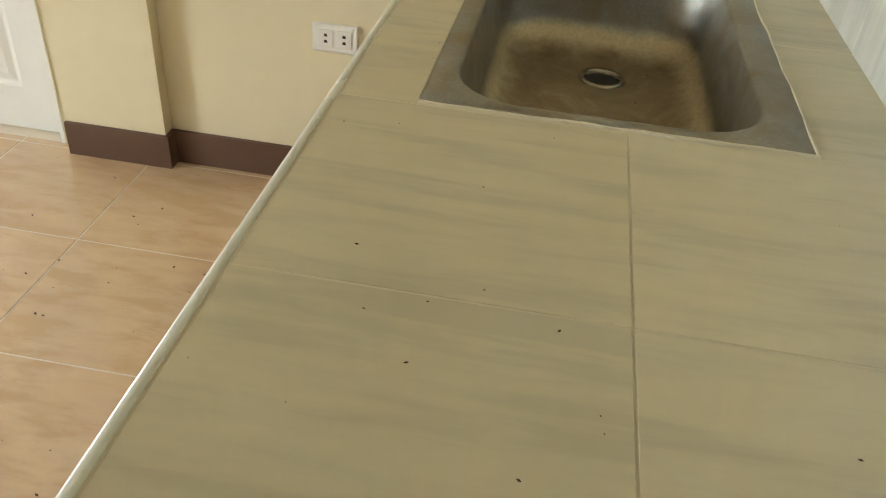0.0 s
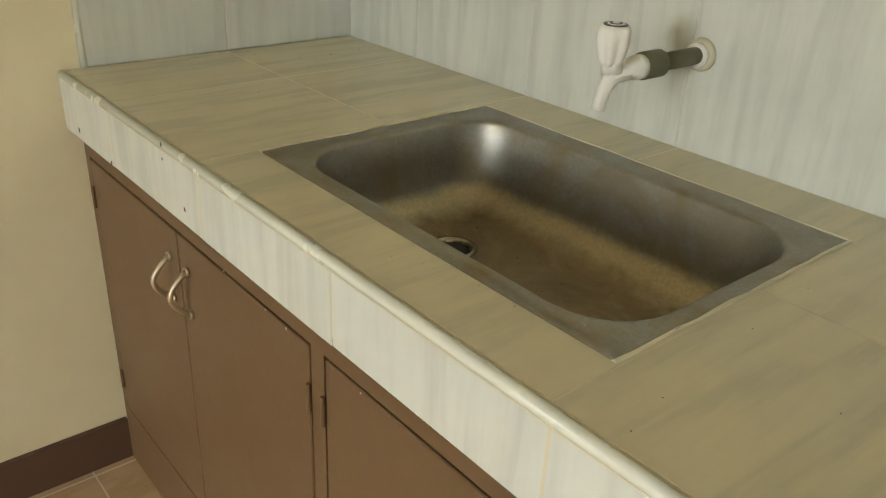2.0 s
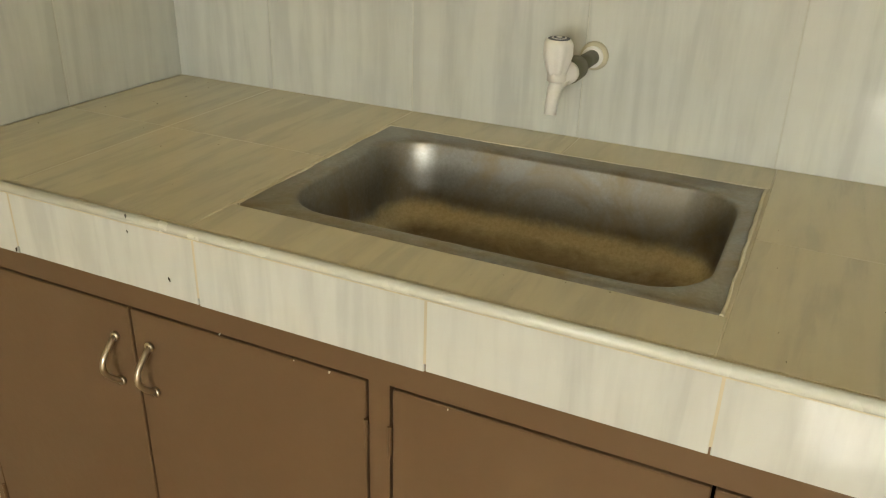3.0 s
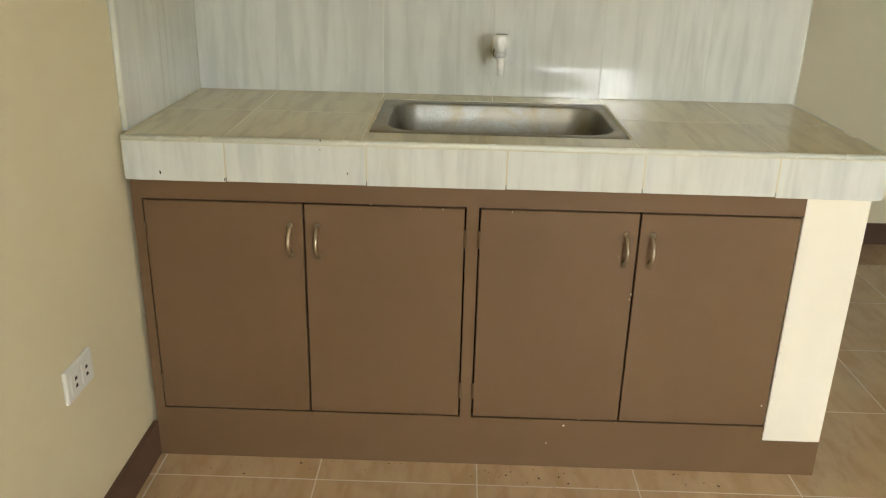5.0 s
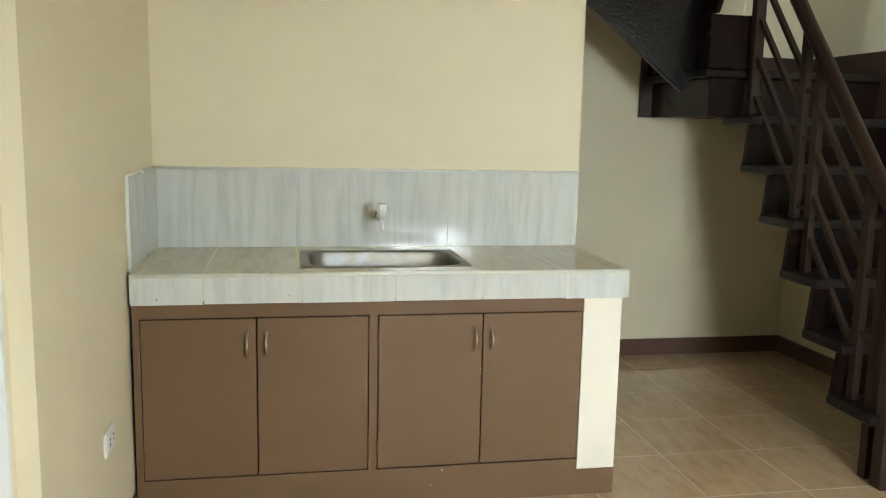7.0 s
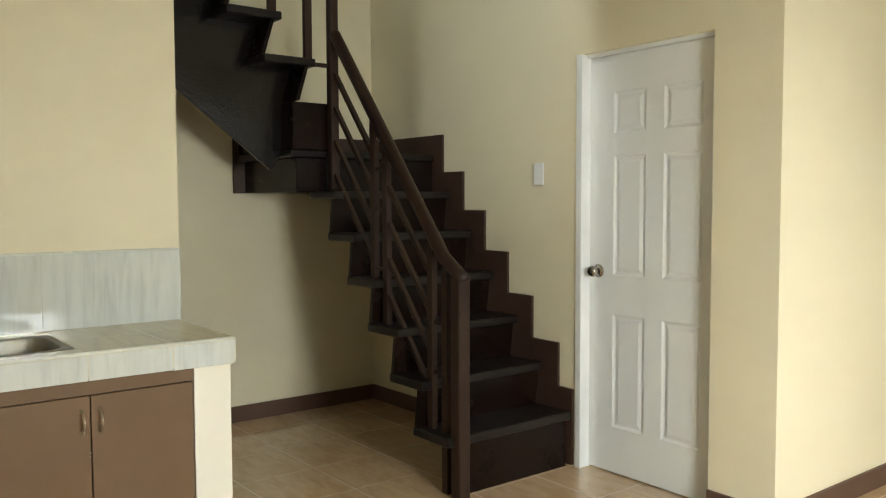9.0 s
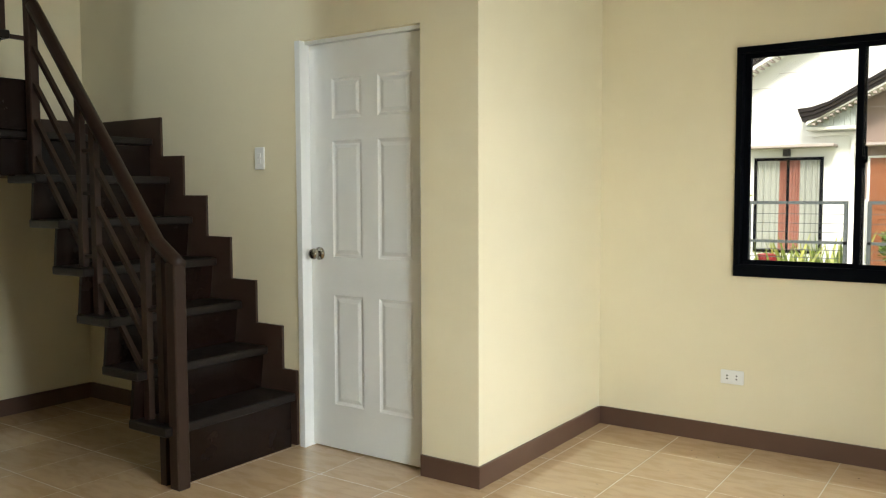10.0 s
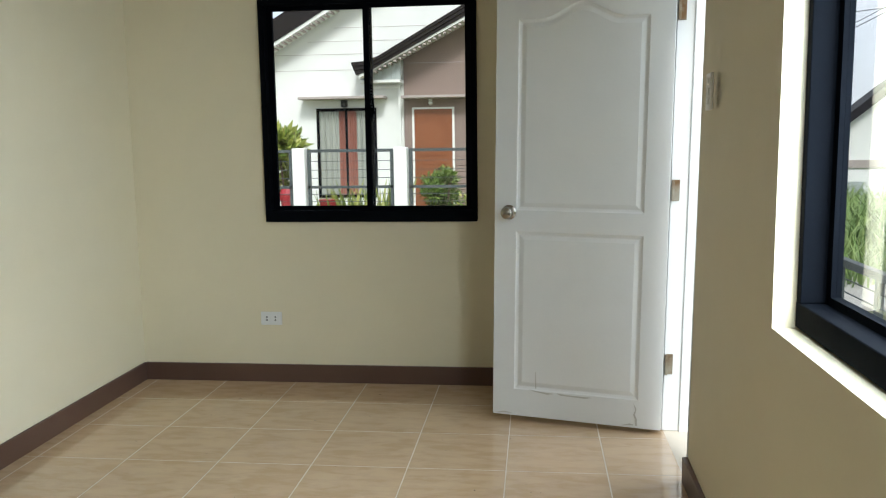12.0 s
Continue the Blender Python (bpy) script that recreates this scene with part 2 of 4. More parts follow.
def extrude_poly(bm, pts, offset):
    """A prism over the outline pts (3-D points in one plane), pushed by offset."""
    off = Vector(offset)
    a = [bm.verts.new(p) for p in pts]
    b = [bm.verts.new(Vector(p) + off) for p in pts]
    n = len(pts)
    bm.faces.new(a)
    bm.faces.new(b[::-1])
    for i in range(n):
        bm.faces.new((a[i], b[i], b[(i + 1) % n], a[(i + 1) % n]))


def tube(bm, path, radius, seg=12, caps=True):
    """A round bar along a path of points; radius may be a list."""
    rs = radius if isinstance(radius, (list, tuple)) else [radius] * len(path)
    pts = [Vector(p) for p in path]
    rings = []
    side = None
    for i, p in enumerate(pts):
        d = (pts[min(i + 1, len(pts) - 1)] - pts[max(i - 1, 0)]).normalized()
        if side is None:
            side = d.orthogonal().normalized()
        side = (side - d * side.dot(d)).normalized()
        up = d.cross(side)
        rings.append([bm.verts.new(p + (side * math.cos(a) + up * math.sin(a)) * rs[i])
                      for a in (2 * math.pi * k / seg for k in range(seg))])
    for r, s in zip(rings, rings[1:]):
        for k in range(seg):
            bm.faces.new((r[k], r[(k + 1) % seg], s[(k + 1) % seg], s[k]))
    if caps:
        bm.faces.new(rings[0][::-1])
        bm.faces.new(rings[-1])


def bar(bm, a, b, w, d):
    """A square bar from a to b; w across, d along x or in the bar's other direction."""
    a, b = Vector(a), Vector(b)
    n = (b - a).normalized()
    s = Vector((1, 0, 0)) if abs(n.x) < 0.9 else Vector((0, 1, 0))
    s = (s - n * s.dot(n)).normalized()
    u = n.cross(s)
    c = [s * (i * w / 2) + u * (j * d / 2) for i, j in ((-1, -1), (1, -1), (1, 1), (-1, 1))]
    va = [bm.verts.new(a + k) for k in c]
    vb = [bm.verts.new(b + k) for k in c]
    bm.faces.new(va[::-1])
    bm.faces.new(vb)
    for i in range(4):
        bm.faces.new((va[i], va[(i + 1) % 4], vb[(i + 1) % 4], vb[i]))


def finish(bm, name, material, smooth=False):
    bmesh.ops.recalc_face_normals(bm, faces=bm.faces)
    me = bpy.data.meshes.new(name)
    bm.to_mesh(me)
    bm.free()
    me.materials.append(material)
    if smooth:
        for p in me.polygons:
            p.use_smooth = True
    return me


def part(name, bm, material, parent=None, label="", smooth=False):
    ob = new(name, finish(bm, name, material, smooth))
    if parent is not None:
        ob.parent = parent
    if label:
        tagged(ob, label)
    return ob


def boxes(name, material, parent, *bs, bevel=0.0, label=""):
    bm = bmesh.new()
    for b in bs:
        box(bm, *b, bevel)
    return part(name, bm, material, parent, label)


def structure(name, material, label, category, *bs):
    ob = boxes(name, material, None, *bs)
    return tagged(ob, label, category, "", "structure")


def thing(name, label, category, at=(0, 0, 0), group="", kind=""):
    ob = new(name)
    ob.location = at
    return tagged(ob, label, category, group, kind)


def keep(child, parent):
    """Parents child under parent where it stands."""
    child.parent = parent
    child.matrix_parent_inverse = Matrix.Translation(-Vector(parent.location))
    return child


# ---- shell of the house ----
H = 2.65
TOP = 5.0
W_CREAM = "cream painted plaster wall"
structure("wall_west", CREAM, W_CREAM + " with a pilaster", "wall",
          (-0.17, -0.012, -4.56, -2.52, 0, H), (-0.17, -0.012, -2.52, -1.70, 2.05, H),
          (-0.17, -0.012, -1.70, 1.19, 0, TOP), (-0.012, 0.03, -1.66, -1.372, 0, H))
structure("wall_kitchen", CREAM, W_CREAM + " above the tiled splashback", "wall",
          (-0.012, 1.675, 0.008, 0.13, 0, H))
structure("wall_niche", CREAM, W_CREAM + " behind the staircase", "wall", (-0.17, 3.58, 1.19, 1.34, -0.1, TOP))
structure("wall_door", CREAM, W_CREAM + " with the panelled door", "wall",
          (3.43, 3.58, -0.67, 1.19, 0, TOP), (3.43, 3.58, -1.44, -0.67, 2.05, TOP),
          (3.43, 3.58, -1.748, -1.44, 0, TOP))
structure("wall_alcove", CREAM, W_CREAM, "wall", (3.58, 4.70, -1.748, -1.62, 0, H))
structure("wall_east", CREAM, W_CREAM + " around the sliding window", "wall",
          (4.70, 4.85, -4.56, -3.598, 0, H), (4.70, 4.85, -2.474, 1.34, 0, H),
          (4.70, 4.85, -3.598, -2.474, 0, 0.872), (4.70, 4.85, -3.598, -2.474, 2.012, H))
structure("wall_front", CREAM, W_CREAM + " with the entrance and a window", "wall",
          (-0.17, 1.22, -4.56, -4.442, 0, H), (1.22, 2.446, -4.56, -4.442, 0, 0.84),
          (1.22, 2.446, -4.56, -4.442, 1.98, H),
          (3.52, 4.12, -4.56, -4.442, 2.08, H), (4.12, 4.70, -4.56, -4.442, 0, H))
bm = bmesh.new()
for v, y in zip(box(bm, 2.446, 3.52, -4.56, -4.442, 0, H), (None, None, -4.460, None, None, None, -4.492, None)):
    if y:
        v.co.y = y
tagged(part("wall_pier", bm, CREAM), "cream painted plaster pier between window and entrance", "wall", "", "structure")
structure("ceiling", CEIL, "off-white plaster ceiling", "ceiling",
          (-0.012, 4.70, -4.455, -0.7, H, H + 0.12), (-0.012, 1.675, -0.7, 0.13, H, H + 0.12),
          (-0.012, 1.2, 0.13, 1.19, H, H + 0.12))
structure("wall_upper", CREAM, "cream painted wall of the stairwell", "wall",
          (-0.012, 3.43, -0.82, -0.7, H + 0.12, TOP), (-0.17, 3.58, -0.82, 1.34, TOP, TOP + 0.1))
structure("roof_slab", CEIL, "plain slab over the alcove", "roof", (3.58, 4.85, -1.64, 1.34, H, H + 0.12))

SK = 0.097
structure("baseboard", SKIRT, "dark brown painted skirting", "baseboard",
          (-0.012, 0.0, -1.372, -0.565, 0.0, SK), (0.03, 0.042, -1.66, -1.372, 0.0, SK),
          (-0.012, 0.042, -1.372, -1.36, 0.0, SK),
          (1.675, 1.687, 0.0, 1.178, 0, SK), (1.675, 3.418, 1.178, 1.19, 0.0, SK),
          (3.418, 3.43, -0.60, 1.178, 0, SK),
          (3.418, 3.43, -1.748, -1.44, 0, SK), (3.418, 4.688, -1.760, -1.748, 0, SK),
          (4.688, 4.70, -4.455, -1.760, 0, SK), (-0.012, 2.9, -4.442, -4.430, 0, SK), (2.9, 3.52, -4.460, -4.440, 0, SK),
          (4.12, 4.688, -4.442, -4.430, 0, SK), (-0.012, 0.0, -4.430, -2.56, 0, SK))

# ---- staircase ----
stairs = thing("staircase", "dark brown painted steel and timber staircase with a turning landing", "staircase", (3.05, 0.2, 0))
XL, XR = 2.62, 3.415
GO, RISE, Y0, Z0 = 0.194, 0.2225, -0.665, 0.282


def sp(name, bm, mat, label="", smooth=False):
    return keep(part(name, bm, mat, None, label, smooth), stairs)


for n in range(6):
    y, z = Y0 + GO * n, Z0 + RISE * n
    bm = bmesh.new()
    box(bm, XL, XR - 0.012, y, y + 0.27, z - 0.042, z, 0.006)
    sp("tread", bm, TREADM)
    bm = bmesh.new()
    top = z - 0.042
    low = 0.0 if n == 0 else z - RISE
    yb = y + 0.03 if n == 0 else y + 0.27 - GO - 0.022
    yt = y + 0.03 if n == 0 else y + 0.03
    extrude_poly(bm, [(XL + 0.01, yb, low), (XL + 0.01, yb + 0.022, low), (XL + 0.01, yt + 0.022, top), (XL + 0.01, yt, top)] if n else
                 [(XL + 0.08, yb, low), (XL + 0.08, yb + 0.022, low), (XL + 0.08, yt + 0.022, top), (XL + 0.08, yt, top)],
                 (XR - XL - (0.03 if n else 0.10), 0, 0))
    sp("riser", bm, STAIRM)
# stepped board on the wall
pts = []
for n in range(7):
    y, z = max(-0.658, -0.750 + 0.1915 * n), 0.392 + 0.2238 * n
    pts += [(XR, y, z - (RISE if n else 0.385)), (XR, y, z)]
pts += [(XR, 1.178, pts[-1][2]), (XR, 1.178, 1.39), (XR, 0.70, 1.39), (XR, -0.36, 0.16), (XR, -0.50, 0.0)]
bm = bmesh.new()
extrude_poly(bm, pts, (0.015, 0, 0))
sp("wall_string", bm, STRINGM, "brown stepped board against the wall")
# landing
LT = Z0 + RISE * 6
bm = bmesh.new()
box(bm, 2.50, XR, 0.50, 1.178, 1.39, LT - 0.04, 0.004)
sp("landing_box", bm, STAIRM)
bm = bmesh.new()
box(bm, 2.46, XR, 0.47, 1.178, LT - 0.04, LT, 0.006)
sp("landing_tread", bm, TREADM)
bm = bmesh.new()
box(bm, 2.435, XR, 1.165, 1.178, LT, LT + 0.13)
box(bm, 2.435, 2.50, 1.150, 1.178, 1.39, LT + 0.14)
sp("landing_skirting", bm, STRINGM)
# winder block and upper flight
bm = bmesh.new()
box(bm, 2.465, 2.69, 0.46, 1.165, LT, LT + RISE + 0.03, 0.004)
sp("winder_box", bm, STAIRM)
for n in range(4):
    x, z = 2.585 - GO * n, LT + RISE * (n + 2) + 0.035
    bm = bmesh.new()
    box(bm, x - 0.30, x, 0.42, 1.165, z - 0.042, z, 0.006)
    sp("tread", bm, TREADM)
    bm = bmesh.new()
    xt, xb = x - 0.035, x - 0.09
    extrude_poly(bm, [(xb, 0.44, z - RISE), (xb - 0.022, 0.44, z - RISE), (xt - 0.022, 0.44, z - 0.042), (xt, 0.44, z - 0.042)], (0, 0.72, 0))
    sp("riser", bm, STAIRM)
# solid stepped carriage under the upper flight
prof = [(1.3, 0.60, 2.40), (2.392, 0.60, 1.530), (2.47, 0.60, 1.60), (2.47, 0.60, LT + 0.01)]
for n in range(6):
    x, z = 2.585 - GO * n, LT + RISE * (n + 1) + 0.035
    prof += [(x - 0.114, 0.60, z), (x - 0.062, 0.60, z + RISE - 0.044), (x - 0.114 - GO, 0.60, z + RISE - 0.044)]
prof.append((1.3, 0.60, prof[-1][2]))
bm = bmesh.new()
extrude_poly(bm, prof, (0, 0.045, 0))
sp("carriage", bm, GLOSSM)
bm = bmesh.new()
extrude_poly(bm, [(1.3, 0.570, 2.36), (1.3, 0.570, 2.52), (2.36, 0.570, 1.675), (2.435, 0.570, 1.56), (2.392, 0.570, 1.505)], (0, 0.03, 0))
bmesh.ops.bevel(bm, geom=list(bm.edges), offset=0.006, segments=2, affect="EDGES")
sp("carriage_edge", bm, GLOSSM)
# railing
RX = 2.688


def rail_z(y):
    return 1.0 + (y + 0.62) * 1.20


bm = bmesh.new()
box(bm, RX - 0.032, RX + 0.032, -0.70, -0.635, 0, 1.0, 0.006)
sp("newel_post", bm, RAILM)
bm = bmesh.new()
box(bm, RX - 0.025, RX + 0.025, 0.40, 0.45, 1.40, 2.9, 0.005)
sp("newel_post", bm, RAILM)
bm = bmesh.new()
tube(bm, [(RX, -0.70, 0.985), (RX, -0.655, 1.015), (RX, -0.55, rail_z(-0.55)), (RX, 0.40, rail_z(0.40) + 0.01)], 0.032, 14)
sp("handrail", bm, RAILM, "", True)
for y, zb in ((-0.57, 0.0), (-0.46, Z0), (-0.09, Z0 + RISE * 2), (0.02, Z0 + RISE * 3)):
    bm = bmesh.new()
    box(bm, RX - 0.015, RX + 0.015, y - 0.02, y + 0.02, zb, rail_z(y))
    sp("baluster", bm, RAILM)
for ya, yb in ((-0.44, -0.11), (0.04, 0.40)):
    for off in (0.20, 0.38, 0.56, 0.74):
        za, zb = rail_z(ya) - off, rail_z(yb) - off
        bm = bmesh.new()
        bar(bm, (RX, ya, za), (RX, yb, zb), 0.022, 0.022)
        sp("diagonal_bar", bm, RAILM)
for y, zs in ((-0.515, (0.55, 0.78)), (-0.035, (1.0, 1.3, 1.5))):
    for z in zs:
        bm = bmesh.new()
        bar(bm, (RX, y - 0.045, z), (RX, y + 0.045, z), 0.016, 0.016)
        sp("link_bar", bm, RAILM)
for x, zb in ((2.545, LT + RISE * 2), (2.34, LT + RISE * 3), (2.15, LT + RISE * 4)):
    bm = bmesh.new()
    box(bm, x - 0.02, x + 0.02, 0.425, 0.455, zb, zb + 0.85)
    sp("baluster", bm, RAILM)
bm = bmesh.new()
bar(bm, (2.50, 0.44, 2.07), (2.70, 0.44, 2.07), 0.02, 0.02)
sp("link_bar", bm, RAILM)


# ---- doors ----
MOULD = ((0.0, 0.0), (0.005, 0.0035), (0.014, 0.0065), (0.018, 0.0065), (0.036, 0.0015))


def panel_field(bm, x0, x1, z0, z1, face, s=1):
    """Moulded panel cut into the plane y = face: a sloped groove, then a raised field; s is the side it faces."""
    rings = []
    for inset, depth in MOULD:
        q = [(x0 + inset, z0 + inset), (x1 - inset, z0 + inset), (x1 - inset, z1 - inset), (x0 + inset, z1 - inset)]
        rings.append([bm.verts.new((u, face - s * depth, w)) for u, w in q])
    for r, t in zip(rings, rings[1:]):
        for i in range(4):
            bm.faces.new((r[i], r[(i + 1) % 4], t[(i + 1) % 4], t[i]))
    bm.faces.new(rings[-1])


def frame_around(bm, w, h, rects, y0, y1):
    """Stiles and rails around the panels, as flush boxes."""
    xs = sorted({0.0, w} | {v for r in rects for v in r[:2]})
    zs = sorted({0.0, h} | {v for r in rects for v in r[2:]})
    for i in range(len(zs) - 1):
        run = None
        for j in range(len(xs) - 1):
            cx, cz = (xs[j] + xs[j + 1]) / 2, (zs[i] + zs[i + 1]) / 2
            if any(r[0] < cx < r[1] and r[2] < cz < r[3] for r in rects):
                if run is not None:
                    box(bm, run, xs[j], y0, y1, zs[i], zs[i + 1])
                run = None
            elif run is None:
                run = xs[j]
        if run is not None:
            box(bm, run, w, y0, y1, zs[i], zs[i + 1])


def knob(bm, x, z, y, s):
    tube(bm, [(x, y, z), (x, y + s * 0.004, z)], 0.033, 24)
    tube(bm, [(x, y + s * 0.004, z), (x, y + s * 0.02, z), (x, y + s * 0.028, z), (x, y + s * 0.045, z), (x, y + s * 0.058, z), (x, y + s * 0.063, z)],
         [0.014, 0.013, 0.022, 0.028, 0.024, 0.012], 20)


# leaf lies in local x-z with its face towards -y
DW, DH = 0.735, 2.023
six = [(x0, x1, a, b) for a, b in ((1.655, 1.850), (0.972, 1.546), (0.225, 0.780)) for x0, x1 in ((0.150, 0.340), (0.440, 0.645))]
door = thing("door_1", "closed white six-panel interior door with a round metal knob", "door", (3.49, -0.704, 0.008), kind="structure")
door.rotation_euler = (0, 0, radians(-90))
bm = bmesh.new()
frame_around(bm, DW, DH, six, -0.0, 0.035)
for r in six:
    panel_field(bm, *r, 0.0, -1)
part("leaf", bm, WHITE, door)
bm = bmesh.new()
knob(bm, 0.058, 0.985, 0.0, -1)
part("door_handle", bm, CHROME, door, "round brushed metal knob", True)
structure("door_1_frame", WHITE, "white painted door frame", "door frame",
          (3.424, 3.55, -0.704, -0.67, 0, 2.05), (3.46, 3.55, -1.44, -0.704, 2.033, 2.05),
          (3.53, 3.56, -0.73, -0.704, 0, 2.033))
structure("alcove_backing", WHITE, "plain wall behind the closed door", "wall", (3.56, 3.575, -1.44, -0.67, 0, 2.05))

# entrance door, standing open
ent = thing("door_2", "white painted two-panel entrance door standing open into the room", "door", (4.052, -4.442, 0.020), kind="structure")
LEAN = 0.016
ent.matrix_world = Matrix.Translation(ent.location) @ Matrix.Rotation(LEAN, 4, "X") @ Matrix.Rotation(math.atan2(0.737, 0.152), 4, "Z")
EW, EH = 0.753, 2.03
lo, hi = (0.10, 0.655, 0.125, 0.850), (0.10, 0.655, 0.945, 1.845)
bm = bmesh.new()
frame_around(bm, EW, EH, [lo, hi], 0.0, 0.04)
for r in (lo,):
    panel_field(bm, *r, 0.04, 1)
# arched top of the upper panel
x0, x1, z0, z1 = hi
curve = []
for i in range(17):
    u = i / 16
    s = max(0.0, 1 - abs(u - 0.5) / 0.32)
    curve.append((x0 + (x1 - x0) * u, z1 - 0.075 + 0.065 * (3 * s * s - 2 * s ** 3)))
for (ua, wa), (ub, wb) in zip(curve, curve[1:]):
    extrude_poly(bm, [(ua, 0.0, wa), (ub, 0.0, wb), (ub, 0.0, z1), (ua, 0.0, z1)], (0, 0.04, 0))
outline = [(x0, z0), (x1, z0)] + [c for c in curve[::-1]]


def inset_outline(d):
    cx, cz = (x0 + x1) / 2, (z0 + z1 - 0.05) / 2
    hx, hz = (x1 - x0) / 2, (z1 - z0) / 2
    return [(cx + (u - cx) * (1 - d / hx), cz + (w - cz) * (1 - d / hz)) for u, w in outline]


rings = [[bm.verts.new((u, 0.04 - dep, w)) for u, w in inset_outline(d)] for d, dep in MOULD]
for r, t in zip(rings, rings[1:]):
    for i in range(len(r)):
        j = (i + 1) % len(r)
        bm.faces.new((r[i], r[j], t[j], t[i]))
bm.faces.new(rings[-1])
box(bm, 0.10, 0.655, 0.012, 0.0285, 0.125, 1.845)
part("leaf", bm, WHITE, ent)
bm = bmesh.new()
knob(bm, EW - 0.065, 0.935, 0.04, 1)
knob(bm, EW - 0.065, 0.935, 0.0, -1)
part("door_handle", bm, CHROME, ent, "round brushed metal knob", True)
CHIP = painted("flaked_paint", (0.58, 0.57, 0.53), 0.7, 0.2)
for pts3 in ([(0.47, 0.118), (0.52, 0.121), (0.585, 0.128), (0.55, 0.119), (0.50, 0.112)],
             [(0.551, 0.135), (0.554, 0.215), (0.556, 0.215), (0.556, 0.137)],
             [(0.30, 0.117), (0.42, 0.119), (0.46, 0.123), (0.44, 0.113), (0.33, 0.110)],
             [(0.108, 0.010), (0.112, 0.045), (0.118, 0.060), (0.110, 0.080), (0.117, 0.110), (0.105, 0.085), (0.110, 0.060), (0.102, 0.040), (0.100, 0.010)],
             [(0.11, 0.012), (0.17, 0.006), (0.13, 0.018)], [(0.66, 0.010), (0.74, 0.006), (0.70, 0.016)]):
    bm = bmesh.new()
    extrude_poly(bm, [(u, 0.0402, w) for u, w in pts3], (0, 0.0012, 0))
    part("paint_chip", bm, CHIP, ent, "flaking paint")
bm = bmesh.new()
box(bm, EW, EW + 0.002, 0.008, 0.032, 0.88, 0.99)
part("latch_plate", bm, CHROME, ent)
frame2 = thing("door_2_frame", "white painted timber entrance frame with worn brass hinges", "door frame", (4.1, -4.5, 0), kind="structure")
keep(boxes("jamb", WHITE, None, (4.072, 4.12, -4.565, -4.447, 0, 2.08), (4.055, 4.072, -4.565, -4.52, 0, 2.05),
           (3.52, 3.535, -4.56, -4.456, 0, 2.08), (3.535, 4.072, -4.56, -4.456, 2.045, 2.08), bevel=0.002), frame2)
for z in (0.258, 1.018, 1.768):
    h = boxes("hinge", HINGEM, None, (4.066, 4.0715, -4.484, -4.455, z, z + 0.09), (4.050, 4.062, -4.460, -4.449, z, z + 0.09), bevel=0.001, label="rusty brass hinge")
    keep(h, frame2)

frame2.rotation_euler = (LEAN, 0, 0)

# back door
bd = thing("door_3", "closed white panelled back door with chipped paint", "door", (-0.05, -1.715, 0.006), kind="structure")
bd.rotation_euler = (0, 0, radians(-90))
pan = [(0.11, 0.68, 0.13, 0.85), (0.11, 0.68, 0.95, 1.85)]
bm = bmesh.new()
frame_around(bm, 0.79, 2.03, pan, -0.04, 0.0)
for r in pan:
    panel_field(bm, *r, 0.0, 1)
part("leaf", bm, WHITE, bd)
structure("door_3_frame", WHITE, "white painted door frame", "door frame",
          (-0.16, -0.006, -1.713, -1.70, 0, 2.05), (-0.16, -0.006, -2.52, -2.507, 0, 2.05), (-0.16, -0.006, -2.507, -1.713, 2.038, 2.05))


# ---- windows ----
def sliding_window(name, label, at, w, h, turn, mull):
    """Two-leaf sliding window in local x-z, facing -y indoors."""
    win = thing(name, label, "window", at, kind="structure")
    win.rotation_euler = (0, 0, radians(turn))
    f, fs = 0.050, 0.028
    bm = bmesh.new()
    box(bm, 0, w, -0.005, 0.09, 0, f + 0.01, 0.002)
    box(bm, 0, w, -0.005, 0.09, h - f * 0.6, h, 0.002)
    box(bm, 0, fs, -0.004, 0.089, f + 0.01, h - f * 0.6, 0.002)
    box(bm, w - fs, w, -0.004, 0.089, f + 0.01, h - f * 0.6, 0.002)
    part("window_frame", bm, BLACK, win)
    s = 0.028
    for (a, b, y) in ((fs, mull + s / 2 + 0.004, 0.052), (mull - s / 2 - 0.004, w - fs, 0.018)):
        bm = bmesh.new()
        z0, z1 = f + 0.01, h - f * 0.6
        box(bm, a, b, y, y + 0.026, z0, z0 + 0.02)
        box(bm, a, b, y, y + 0.026, z1 - 0.02, z1)
        box(bm, a, a + s, y, y + 0.026, z0 + 0.02, z1 - 0.02)
        box(bm, b - s, b, y, y + 0.026, z0 + 0.02, z1 - 0.02)
        sash = part("sash", bm, BLACK, win)
        bm = bmesh.new()
        box(bm, a + s, b - s, y + 0.011, y + 0.015, z0 + 0.02, z1 - 0.02)
        g = part("pane", bm, GLASS, sash, "clear window glass")
        g.visible_shadow = False
    bm = bmesh.new()
    box(bm, mull - 0.012, mull + 0.020, 0.004, 0.018, h * 0.47, h * 0.47 + 0.05, 0.003)
    bar(bm, (mull + 0.014, 0.002, h * 0.47 + 0.022), (mull + 0.034, -0.012, h * 0.47 + 0.030), 0.010, 0.012)
    bar(bm, (mull + 0.034, -0.012, h * 0.47 + 0.024), (mull + 0.032, -0.018, h * 0.47 + 0.095), 0.009, 0.010)
    part("latch", bm, BLACK, win)
    return win


sliding_window("window_1", "black aluminium sliding window with two clear panes", (4.684, -2.477, 0.872), 1.118, 1.140, -90, 0.56)
sliding_window("window_2", "black aluminium sliding window with two clear panes", (2.442, -4.498, 0.845), 1.217, 1.13, 180, 0.60)


